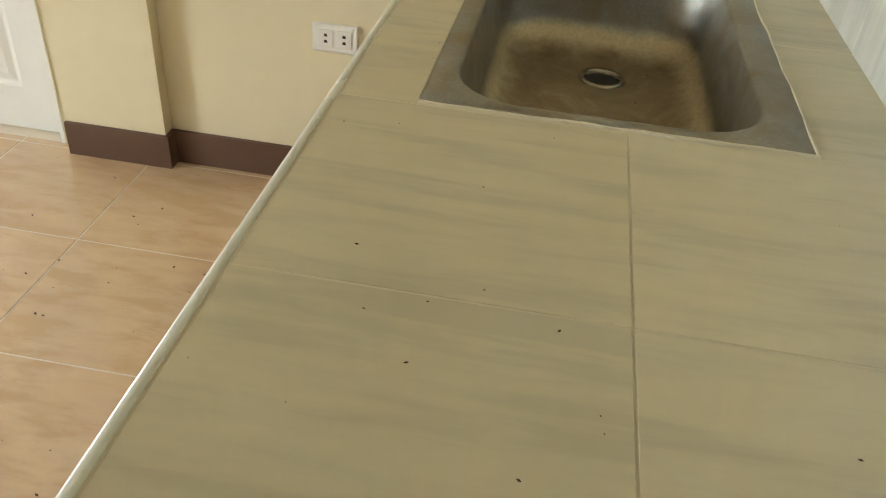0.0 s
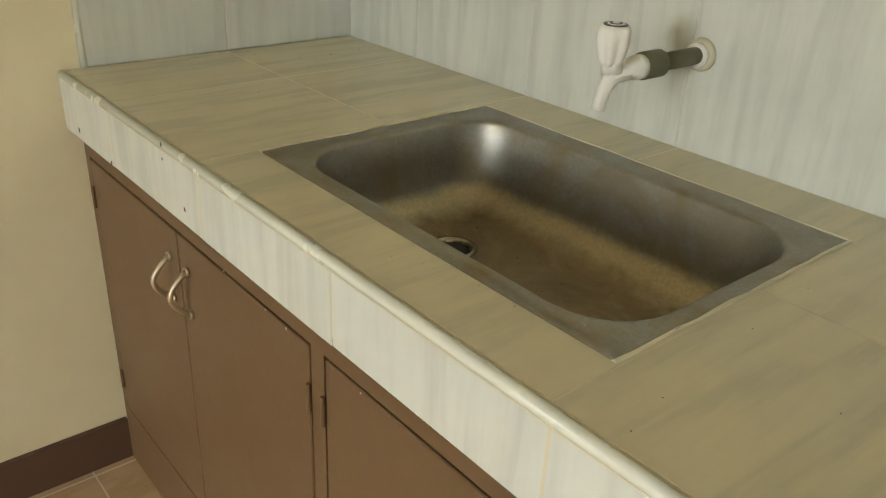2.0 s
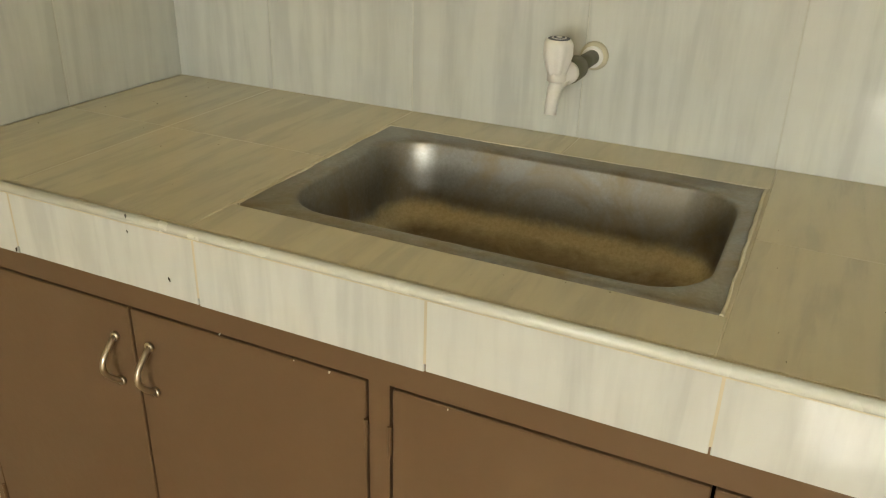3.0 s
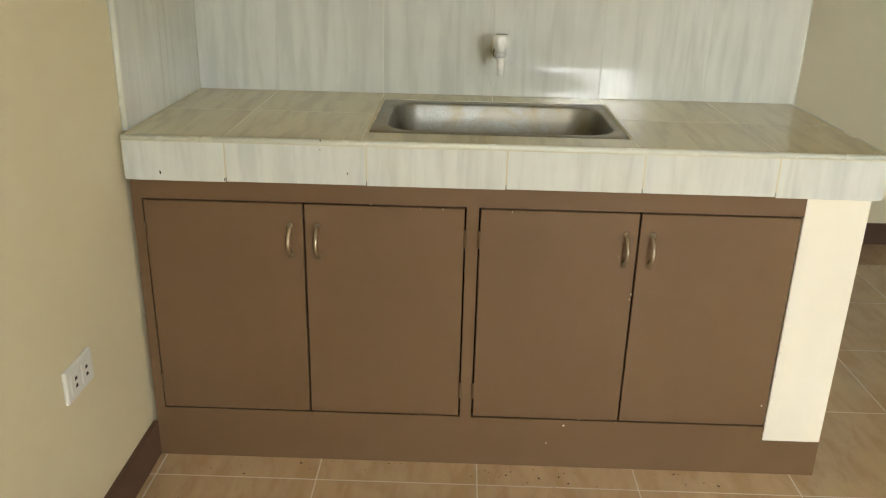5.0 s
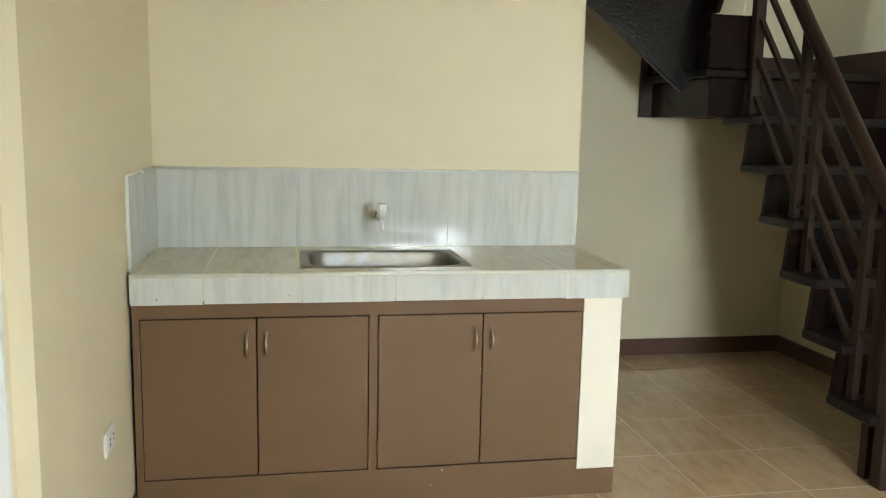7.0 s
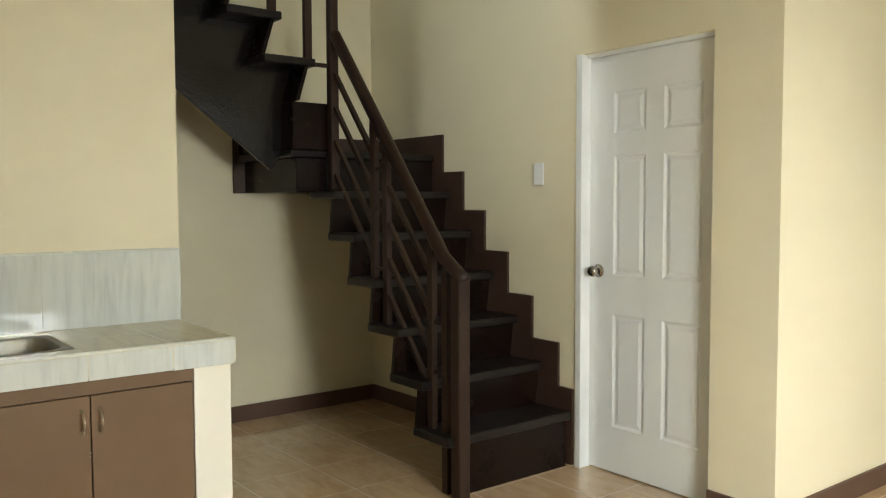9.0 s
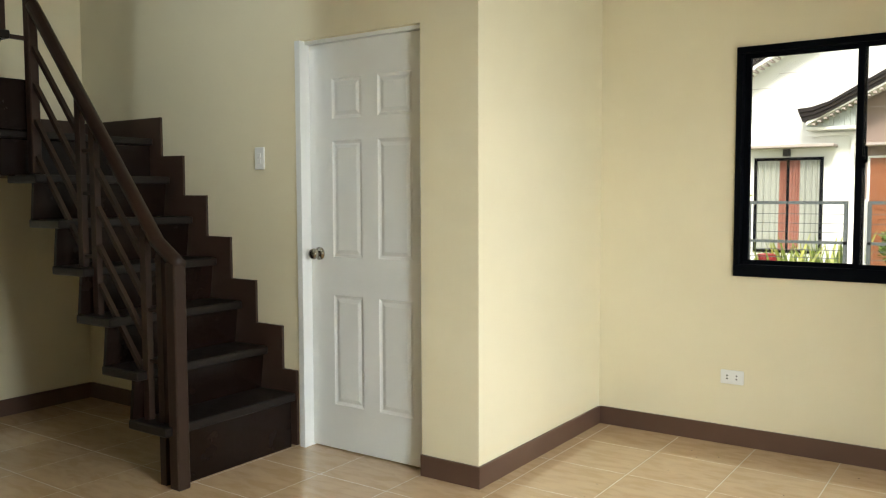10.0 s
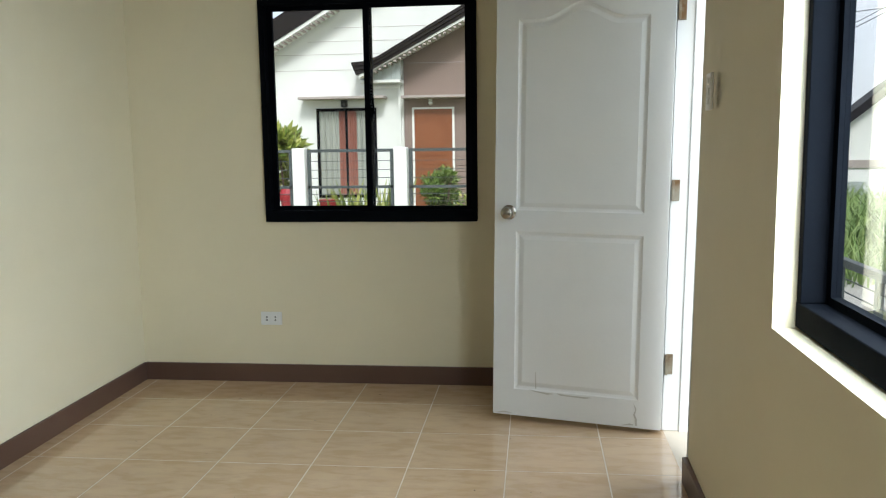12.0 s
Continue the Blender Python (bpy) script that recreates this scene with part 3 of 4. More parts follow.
# ---- sockets and switches ----
def socket(name, label, at, turn, group):
    ob = thing(name, label, "electrical socket", at, group)
    ob.rotation_euler = (0, 0, radians(turn))
    bm = bmesh.new()
    box(bm, -0.058, 0.058, -0.009, 0, -0.036, 0.036, 0.003)
    part("plate", bm, PLASTIC, ob)
    for s in (-0.0235, 0.0235):
        bm = bmesh.new()
        box(bm, s - 0.019, s + 0.019, -0.0115, -0.009, -0.022, 0.022, 0.001)
        unit = part("outlet", bm, PLASTIC, ob)
        for z in (-0.008, 0.008):
            bm = bmesh.new()
            extrude_poly(bm, [(s - 0.005, -0.0121, z - 0.003), (s + 0.005, -0.0121, z - 0.003), (s + 0.003, -0.0121, z + 0.004), (s - 0.003, -0.0121, z + 0.004)], (0, 0.001, 0))
            part("slot", bm, SLOT, unit)
    return ob


socket("socket", "white double electrical socket above the kitchen skirting", (-0.012, -0.905, 0.420), 90, "wall sockets")
socket("socket", "white double electrical socket below the sliding window", (4.70, -2.480, 0.350), -90, "wall sockets")


def switch(label, at, turn, count):
    ob = thing("light_switch", label, "light switch", at, "light switches")
    ob.rotation_euler = (0, 0, radians(turn))
    bm = bmesh.new()
    box(bm, -0.035, 0.035, -0.010, 0, -0.058, 0.058, 0.003)
    part("plate", bm, PLASTIC, ob)
    for k in range(count):
        z = 0.03 * (k - (count - 1) / 2)
        bm = bmesh.new()
        box(bm, -0.012, 0.012, -0.014, -0.010, z - 0.011, z + 0.011, 0.001)
        part("rocker", bm, PLASTIC, ob)
    return ob


switch("white light switch between staircase and door", (3.43, -0.408, 1.478), -90, 2)
switch("white light switch beside the entrance", (3.196, -4.442, 1.428), 180, 3)

# ---- kitchen counter ----
CT = 0.834
counter = thing("kitchen_counter", "tiled masonry kitchen counter with brown painted cupboard doors", "kitchen counter", (0.83, -0.3, 0))


def cp(name, bm, mat, parent=None, label="", smooth=False):
    return keep(part(name, bm, mat, None, label, smooth), counter)


def cboxes(name, mat, *bs, bevel=0.0, label=""):
    return keep(boxes(name, mat, None, *bs, bevel=bevel, label=label), counter)


SX0, SX1, SY0, SY1 = 0.531, 1.122, -0.496, -0.101
FY = -0.590
cboxes("slab", WGROUT, (0, 1.662, SY1 + 0.0, 0, 0.7455, CT - 0.0003), (0, SX0 + 0.0, -0.5785, SY1, 0.7455, CT - 0.0003),
       (SX1, 1.662, -0.5785, SY1, 0.7455, CT - 0.0003), (SX0, SX1, -0.5785, SY0, 0.7455, CT - 0.0003), (0, 1.662, -0.5888, -0.5785, 0.7455, CT - 0.010))
PY = -0.565
cboxes("pillar", PALE, (1.512, 1.654, PY, 0.0, 0.097, 0.745), bevel=0.002, label="cream painted masonry end pillar")
cboxes("plinth", CAB, (0.0, 1.654, PY, -0.02, 0.0, 0.0965), label="brown painted plinth")
cboxes("face_frame", CAB, (0.0, 1.512, PY, PY + 0.03, 0.685, 0.745), (0.0, 0.022, PY, PY + 0.03, 0.0965, 0.685),
       (0.758, 0.786, PY, PY + 0.03, 0.0965, 0.685), (0.022, 0.758, PY, PY + 0.03, 0.0965, 0.138), (0.786, 1.512, PY, PY + 0.03, 0.0965, 0.137))
# near-black sheet added as the shade seen through the door gaps
cboxes("inside", SHADE, (0.0, 1.512, PY + 0.06, PY + 0.07, 0.0965, 0.70))


def bow(bm, x, z0, z1, y):
    n = 10
    tube(bm, [(x, y - 0.028 * math.sin(math.pi * i / n) - 0.002, z0 + (z1 - z0) * i / n) for i in range(n + 1)], 0.0042, 8)
    for z in (z0, z1):
        tube(bm, [(x, y, z), (x, y - 0.004, z)], 0.007, 8)


for x0, x1, hx, gx in ((0.025, 0.386, 0.357, 0.024), (0.390, 0.754, 0.419, 0.756), (0.790, 1.148, 1.122, 0.788), (1.152, 1.508, 1.180, 1.510)):
    bm = bmesh.new()
    box(bm, x0, x1, PY - 0.001, PY + 0.016, 0.142, 0.681, 0.0015)
    leaf = cp("cupboard_door", bm, CAB)
    bm = bmesh.new()
    bow(bm, hx, 0.558, 0.631, PY - 0.002)
    hnd = part("handle", bm, BRASS, None, "small bowed metal handle", True)
    hnd.parent = leaf
    for z in (0.195, 0.588):
        if hx > 1.15:
            continue
        bm = bmesh.new()
        tube(bm, [(gx, PY - 0.004, z), (gx, PY - 0.004, z + 0.042)], 0.003, 8)
        hg = part("hinge", bm, CAB, None, "painted over steel hinge")
        hg.parent = leaf

# paint chips and small scratches on the counter front
CHIPM = painted("bare_chip", (0.70, 0.66, 0.56), 0.8)
NICKM = painted("dark_nick", (0.05, 0.045, 0.035), 0.9)
cg = random.Random(31)


def flake(name, mat, x, y, z, size, tall):
    bm = bmesh.new()
    k, a = 7, cg.uniform(-0.5, 0.5)
    ring = []
    for i in range(k):
        t = i * 6.283 / k
        u, w = size * 0.45 * cg.uniform(0.6, 1.3) * math.cos(t), size * tall * cg.uniform(0.6, 1.3) * math.sin(t)
        ring.append((x + u * math.cos(a) - w * math.sin(a), y, z + u * math.sin(a) + w * math.cos(a)))
    extrude_poly(bm, ring, (0, 0.0008, 0))
    cp(name, bm, mat)


for x, z, size in ((1.017, 0.123, 0.0055), (1.053, 0.142, 0.0028), (1.145, 0.137, 0.0022), (0.977, 0.070, 0.0028), (1.147, 0.484, 0.0044), (1.144, 0.471, 0.0028), (0.542, 0.685, 0.0028), (0.705, 0.679, 0.0033), (0.654, 0.680, 0.0016), (0.861, 0.678, 0.0022), (1.109, 0.577, 0.0016), (1.495, 0.198, 0.0033)):
    flake("paint_chip", CHIPM, x, PY - 0.0017, z, size, 0.7)
for x, z, size in ((0.081, 0.754, 0.0044), (0.436, 0.835, 0.0028), (0.435, 0.814, 0.0022), (0.494, 0.762, 0.0028), (0.223, 0.742, 0.0033)):
    flake("scratch", NICKM, x, -0.5918, z, size, 1.1)
for n in range(26):
    flake("paint_chip", CHIPM, 1.5125 + cg.uniform(-0.002, 0.002), PY - 0.0017, cg.uniform(0.11, 0.74), cg.uniform(0.001, 0.004), 1.4)
for n in range(22):
    flake("paint_chip", CHIPM, cg.uniform(0.02, 1.5), PY - 0.0017, 0.745 - cg.uniform(0, 0.002), cg.uniform(0.0015, 0.004), 0.5)

# tiles on the worktop, cut around the sink
G = 0.001
XJ = (0.0, 0.222, 0.522, 0.825, 1.128, 1.425, 1.660)
pieces = []
for i in (0, 1, 4, 5):
    for ya, yb in ((-0.285, 0.0), (-0.577, -0.285)):
        pieces.append((XJ[i], XJ[i + 1], ya, yb))
pieces += [(XJ[2], XJ[3], SY1, 0.0), (XJ[3], XJ[4], SY1, 0.0), (XJ[2], XJ[4], -0.577, SY0)]
rng = random.Random(5)
for xa, xb, ya, yb in pieces:
    dz = rng.uniform(-0.0001, 0.0003)
    bm = bmesh.new()
    box(bm, xa + G, xb - G, ya + G, yb - G, CT - 0.005, CT + dz, 0.0004)
    cp("worktop_tile", bm, TOPT)
for xa, xb in zip((0.0, 0.225, 0.535, 0.842, 1.140, 1.430), (0.225, 0.535, 0.842, 1.140, 1.430, 1.662)):
    bm = bmesh.new()
    z = 0.736 + rng.uniform(-0.002, 0.002)
    box(bm, xa + G, xb - G, FY + 0.001, -0.585, z, CT - 0.011, 0.0008)
    cp("front_tile", bm, SPLT)
bm = bmesh.new()
box(bm, 1.662, 1.670, -0.580, -0.29, 0.736, CT - 0.011, 0.0008)
cp("end_tile", bm, SPLT)
bm = bmesh.new()
box(bm, 1.662, 1.670, -0.288, 0.0, 0.736, CT - 0.011, 0.0008)
cp("end_tile", bm, SPLT)
bm = bmesh.new()
tube(bm, [(0.0, -0.583, CT - 0.0060), (1.662, -0.583, CT - 0.0060), (1.662, 0.0, CT - 0.0060)], 0.0072, 12)
cp("edge_trim", bm, TRIMW, smooth=True)

# splashback
splash = structure("backsplash", SGROUT, "pale streaked glazed tile splashback", "splashback",
                   (-0.001, 1.672, -0.0022, 0.0078, CT, 1.136), (-0.0115, -0.0013, -0.541, 0.0, CT, 1.136))
for xa, xb in zip((0.0, 0.224, 0.520, 0.821, 1.124, 1.417), (0.224, 0.520, 0.821, 1.124, 1.417, 1.672)):
    bm = bmesh.new()
    box(bm, xa + G, xb - G, -0.0035, 0.004, CT + 0.001, 1.134, 0.0008)
    part("tile", bm, SPLT, splash)
for ya, yb in ((-0.280, 0.004), (-0.541, -0.280)):
    bm = bmesh.new()
    box(bm, -0.006, 0.0, ya + G, yb - G, CT + 0.001, 1.134, 0.0008)
    part("tile", bm, SPLT, splash)
bm = bmesh.new()
tube(bm, [(0.0, 0.0, 1.138), (1.672, 0.0, 1.138)], 0.006, 10)
tube(bm, [(-0.006, 0.0, 1.138), (-0.006, -0.543, 1.138), (-0.006, -0.543, CT)], 0.007, 10)
tube(bm, [(1.672, 0.001, 1.138), (1.672, 0.001, CT)], 0.005, 10)
part("edge_strip", bm, TRIMW, splash, "cream plastic edge strip", True)


# ---- sink ----
def rounded(x0, x1, y0, y1, r, n=6):
    out = []
    for cx, cy, a0 in ((x1 - r, y1 - r, 0), (x0 + r, y1 - r, 90), (x0 + r, y0 + r, 180), (x1 - r, y0 + r, 270)):
        for k in range(n + 1):
            a = radians(a0 + 90 * k / n)
            out.append((cx + r * math.cos(a), cy + r * math.sin(a)))
    return out


sink = thing("kitchen_sink", "water-stained stainless steel kitchen sink set into the worktop", "sink", (0.82, -0.29, CT))
DX, DY, DR = 0.684, -0.292, 0.034
bm = bmesh.new()
ix0, ix1, iy0, iy1 = 0.566, 1.099, -0.468, -0.142
def inner(d, r):
    return rounded(ix0 + d, ix1 - d, iy0 + d, iy1 - d, r)


levels = [(rounded(SX0, SX1, SY0, SY1, 0.004), CT - 0.004), (rounded(SX0, SX1, SY0, SY1, 0.004), CT + 0.0015),
          (inner(-0.006, 0.080), CT + 0.0012), (inner(-0.002, 0.077), CT + 0.0002), (inner(0.0, 0.075), CT - 0.004),
          (inner(0.006, 0.072), CT - 0.05), (inner(0.010, 0.070), CT - 0.082), (inner(0.0145, 0.067), CT - 0.097), (inner(0.023, 0.062), CT - 0.110),
          (inner(0.035, 0.055), CT - 0.120), (inner(0.051, 0.045), CT - 0.1265), (inner(0.066, 0.035), CT - 0.1300)]
rings = [[bm.verts.new((x, y, z)) for x, y in pts] for pts, z in levels]
m = len(rings[0])
drain_ring = [bm.verts.new((DX + DR * math.cos(a), DY + DR * math.sin(a), CT - 0.135)) for a in
              (math.atan2(v.co.y - DY, v.co.x - DX) for v in rings[-1])]
rings.append(drain_ring)
for r, t in zip(rings, rings[1:]):
    for i in range(m):
        bm.faces.new((r[i], r[(i + 1) % m], t[(i + 1) % m], t[i]))
me_ob = part("basin", bm, STEEL, None, "", True)
keep(me_ob, sink)
bm = bmesh.new()
n = 32
prof = [(0.036, -0.134), (0.034, -0.131), (0.029, -0.131), (0.026, -0.134), (0.024, -0.145), (0.024, -0.175)]
rr = [[bm.verts.new((DX + r * math.cos(2 * math.pi * k / n), DY + r * math.sin(2 * math.pi * k / n), CT + z)) for k in range(n)] for r, z in prof]
for r, t in zip(rr, rr[1:]):
    for i in range(n):
        bm.faces.new((r[i], r[(i + 1) % n], t[(i + 1) % n], t[i]))
bm.faces.new(rr[-1])
keep(part("drain", bm, CHROME, None, "round metal drain", True), sink)
bm = bmesh.new()
tube(bm, [(DX, DY, CT - 0.140), (DX, DY, CT - 0.1365)], 0.0245, 24)
keep(part("drain_hole", bm, SLOT, None, "dark drain opening"), sink)

bm = bmesh.new()
for a, b in (((SX0, SY1), (SX1, SY1)), ((SX0, SY0), (SX0, SY1)), ((SX1, SY0), (SX1, SY1))):
    p, q = Vector((*a, CT)), Vector((*b, CT))
    pts = [p.lerp(q, k / 14) + Vector((rng.uniform(-.0012, .0012), rng.uniform(-.0012, .0012), 0)) for k in range(15)]
    tube(bm, pts, [rng.uniform(0.0016, 0.0032) for _ in pts], 6)
keep(part("sealant", bm, CGROUT, None, "rough cream sealant line"), sink)

# ---- tap ----
tap = thing("water_tap", "white plastic water tap on a weathered pipe from the wall", "tap", (0.835, -0.1, 0.97))


def tp(name, bm, mat, label="", smooth=True):
    return keep(part(name, bm, mat, None, label, smooth), tap)


TX, TZ = 0.836, 0.968
bm = bmesh.new()
tube(bm, [(TX, -0.003, TZ), (TX, -0.008, TZ), (TX, -0.012, TZ)], [0.0225, 0.0215, 0.017], 20)
tp("putty_ring", bm, PUTTY, "cracked putty collar at the wall")
bm = bmesh.new()
tube(bm, [(TX, -0.012, TZ), (TX, -0.018, TZ)], 0.0165, 18)
tp("collar", bm, PLASTIC)
bm = bmesh.new()
tube(bm, [(TX, -0.01, TZ), (TX, -0.10, TZ)], 0.0115, 16)
tp("pipe", bm, PIPEM, "dull green-grey pipe")
bm = bmesh.new()
tube(bm, [(TX, -0.092, TZ), (TX, -0.096, TZ), (TX, -0.130, TZ), (TX, -0.134, TZ)], [0.014, 0.0175, 0.0175, 0.015], 18)
tp("coupling", bm, PIPEM, "ridged pipe coupling")
bm = bmesh.new()
tube(bm, [(TX, -0.132, TZ), (TX, -0.145, TZ), (TX, -0.146, TZ), (TX, -0.19, TZ)], [0.0155, 0.0155, 0.0115, 0.0115], 16)
tube(bm, [(TX, -0.160, TZ - 0.004), (TX, -0.180, TZ - 0.004), (TX, -0.193, TZ - 0.012), (TX, -0.200, TZ - 0.025), (TX, -0.205, TZ - 0.044)],
     [0.0105, 0.0112, 0.0098, 0.0085, 0.0080], 14)
tube(bm, [(TX, -0.188, TZ), (TX, -0.190, TZ + 0.022)], 0.013, 14)
tp("body", bm, PLASTIC)
bm = bmesh.new()
n = 48
kp = [(0.011, 0.009), (0.0140, 0.015), (0.0190, 0.036), (0.0195, 0.050), (0.0160, 0.056)]
rr = []
for r, z in kp:
    flute = 0.10 if z < 0.05 else 0.03
    rr.append([bm.verts.new((TX + r * (1 + flute * math.cos(6 * a)) * math.cos(a), -0.191 + r * (1 + flute * math.cos(6 * a)) * math.sin(a), TZ + z))
               for a in (2 * math.pi * k / n for k in range(n))])
for r, t in zip(rr, rr[1:]):
    for i in range(n):
        bm.faces.new((r[i], r[(i + 1) % n], t[(i + 1) % n], t[i]))
bm.faces.new(rr[0][::-1])
bm.faces.new(rr[-1])
kn = tp("knob", bm, PLASTIC, "fluted white knob")
CAPM = painted("dark_cap", (0.05, 0.06, 0.08), 0.4)
for ra, rb, zz, mat in ((0.0145, 0.0, 0.0572, CAPM), (0.010, 0.0, 0.0578, PLASTIC), (0.0078, 0.0, 0.0584, CAPM), (0.004, 0.0, 0.0590, PLASTIC)):
    bm = bmesh.new()
    tube(bm, [(TX, -0.191, TZ + 0.055), (TX, -0.191, TZ + zz)], ra, 24)
    c = part("cap_disc", bm, mat, kn)

# loose grit on the worktop and in the sink
CRUMB = painted("dark_grit", (0.05, 0.03, 0.02), 0.9)


def grit(name, label, areas, seed, size):
    g = random.Random(seed)
    bm = bmesh.new()
    for x0, x1, y0, y1, z, count in areas:
        for _ in range(count):
            x, y, r = g.uniform(x0, x1), g.uniform(y0, y1), size * g.choice((0.5, 0.6, 0.8, 1.0, 1.6))
            a = g.uniform(0, 6.28)
            c, s2 = math.cos(a) * r, math.sin(a) * r
            vs = [bm.verts.new(p) for p in ((x - c, y - s2, z), (x + s2 * 0.5, y - c * 0.5, z), (x + c, y + s2, z), (x - s2 * 0.5, y + c * 0.5, z), (x, y, z + r * 0.6))]
            for i in range(4):
                bm.faces.new((vs[i], vs[(i + 1) % 4], vs[4]))
            bm.faces.new(vs[3::-1])
    return tagged(part(name, bm, CRUMB), label, "debris", "", "stuff")


grit("worktop_grit", "fine dark grit scattered on the tiled worktop", [(0.02, 0.5, -0.55, -0.02, CT + 0.0006, 16), (0.02, 0.3, -0.06, -0.005, CT + 0.0006, 9), (1.14, 1.64, -0.57, -0.02, CT + 0.0006, 22), (0.53, 1.12, -0.575, -0.50, CT + 0.0006, 5)], 21, 0.0013)
grit("sink_grit", "dark specks on the floor of the steel sink", [(0.64, 1.04, -0.40, -0.20, CT - 0.1295, 26)], 22, 0.0014)
grit("floor_grit", "dark grit and crumbs on the tiled floor", [(0.0, 1.6, -1.7, -0.62, 0.0004, 110), (3.2, 4.6, -4.3, -2.0, 0.0004, 55), (1.0, 3.4, -4.3, -1.0, 0.0004, 50), (0.02, 1.6, -0.64, -0.575, 0.0004, 50)], 23, 0.0032)
straw = thing("dry_twig", "thin curled dry twig on the floor tiles", "twig", (0.48, -1.04, 0.0015))
curl = [(-0.012, -0.050), (-0.028, -0.032), (-0.026, -0.012), (-0.008, 0.006), (0.014, 0.026), (0.031, 0.034), (0.043, 0.027), (0.042, 0.014), (0.026, 0.004), (0.004, 0.001)]
bm = bmesh.new()
tube(bm, [(x, y, 0.0008) for x, y in curl], 0.0010, 5)
part("stem", bm, CRUMB, straw)

# ---- outdoors ----
GZ = -0.14
bm = bmesh.new()
for x0, x1, y0, y1 in ((-900, 900, -900, 900),):
    vs = [bm.verts.new(p) for p in ((x0, y0, GZ), (x1, y0, GZ), (x1, y1, GZ), (x0, y1, GZ))]
    bm.faces.new(vs)
tagged(part("ground", bm, SOIL), "turf and soil ground", "ground", "", "structure")
structure("pavement", CONC, "pale concrete apron before the house", "pavement",
          (-1.0, 6.4, -6.2, -4.565, GZ, GZ + 0.05), (4.85, 6.4, -4.565, 2.0, GZ, GZ + 0.05))
structure("road", CONC, "pale concrete street", "road", (7.4, 11.6, -60, 60, GZ - 0.02, GZ + 0.03), (6.4, 7.4, -6.2, -3.0, GZ, GZ + 0.03))
structure("door_sill", CONC, "concrete threshold", "threshold", (3.535, 4.055, -4.60, -4.456, GZ + 0.05, -0.004))
structure("foundation", CONC, "concrete base of the house", "foundation", (-0.17, 4.85, -4.56, 1.34, GZ, -0.03))

HX = 17.5
house = thing("house", "white and brown single-storey house with dark gabled roofs across the street", "house", (HX, 0, GZ))


def hp(name, mat, *bs, label="", bevel=0.0):
    return keep(boxes(name, mat, None, *bs, label=label, bevel=bevel), house)


def hpoly(name, mat, pts, off, label=""):
    bm = bmesh.new()
    extrude_poly(bm, pts, off)
    return keep(part(name, bm, mat, None, label), house)


# white gable wall, its roof line rising towards the brown part
hpoly("wall", HWHITE, [(HX, 3.9, GZ), (HX, -1.08, GZ), (HX, -1.08, 2.5), (HX, -4.2, 2.5), (HX, -4.2, 6.85), (HX, 3.9, 2.17)], (0.2, 0, 0), "white rendered wall")
hpoly("wall", HBROWN, [(HX - 0.03, -1.09, GZ), (HX - 0.03, -5.0, GZ), (HX - 0.03, -5.0, 2.85), (HX - 0.03, -2.98, 4.12), (HX - 0.03, -1.09, 3.15)], (0.2, 0, 0), "brown rendered wall")
# roofs: white verge board below a dark roof edge
hpoly("roof", HROOF, [(HX - 0.55, 3.9, 1.90), (HX - 0.55, -4.3, 6.60), (HX - 0.55, -4.3, 7.05), (HX - 0.55, 3.9, 2.35)], (1.6, 0, 0), "dark metal roof edge")
hpoly("verge_board", HWHITE, [(HX - 0.52, 3.9, 1.82), (HX - 0.52, -4.3, 6.52), (HX - 0.52, -4.3, 6.60), (HX - 0.52, 3.9, 1.90)], (0.5, 0, 0))
# eave in three stepped rolls that curl out at the low end, with the ribs of the sheets below the verge board
low = [(-0.24, 2.60), (-0.50, 2.66), (-2.98, 3.97), (-5.2, 2.66)]
high = [(-0.16, 2.84), (-0.40, 2.86), (-0.70, 2.95), (-2.98, 4.22), (-5.2, 2.92)]
low = [low[0], low[1], (-0.72, 2.775), low[2], low[3]]
for k in range(3):
    a = [(p[0] + (q[0] - p[0]) * k / 3, p[1] + (q[1] - p[1]) * k / 3) for p, q in zip(low, high)]
    b = [(p[0] + (q[0] - p[0]) * (k + 0.94) / 3, p[1] + (q[1] - p[1]) * (k + 0.94) / 3) for p, q in zip(low, high)]
    x = HX - 0.73 - 0.03 * k
    hpoly("roof", HROOF, [(x, *p) for p in a] + [(x, *p) for p in b[::-1]], (1.6, 0, 0), "dark metal roof edge")
hpoly("verge_board", HWHITE, [(HX - 0.70, -0.30, 2.54), (HX - 0.70, -2.98, 3.90), (HX - 0.70, -2.98, 3.97), (HX - 0.70, -0.30, 2.60)], (0.6, 0, 0))
hpoly("verge_board", HWHITE, [(HX - 0.70, -2.98, 3.90), (HX - 0.70, -5.2, 2.59), (HX - 0.70, -5.2, 2.66), (HX - 0.70, -2.98, 3.97)], (0.6, 0, 0))
bm = bmesh.new()
for k in range(26):
    y = -0.42 - 0.1 * k
    z = 2.60 + (-0.42 - y) * 0.51 - 0.025
    box(bm, HX - 0.68, HX - 0.40, y - 0.028, y + 0.028, z - 0.035, z)
for k in range(34):
    y = 1.9 - 0.1 * k
    z = 1.82 + (3.9 - y) * 0.5732
    box(bm, HX - 0.50, HX - 0.20, y - 0.028, y + 0.028, z - 0.035, z)
keep(part("roof_ribs", bm, HLEDGE), house)
for k in range(9):
    y = -0.26 - 0.093 * k
    z1 = 2.58 + (-0.26 - y) * 0.50
    hp("siding_board", SOFFIT, (HX - 0.42, HX - 0.40, y - 0.086, y, 2.52, max(2.56, z1)))
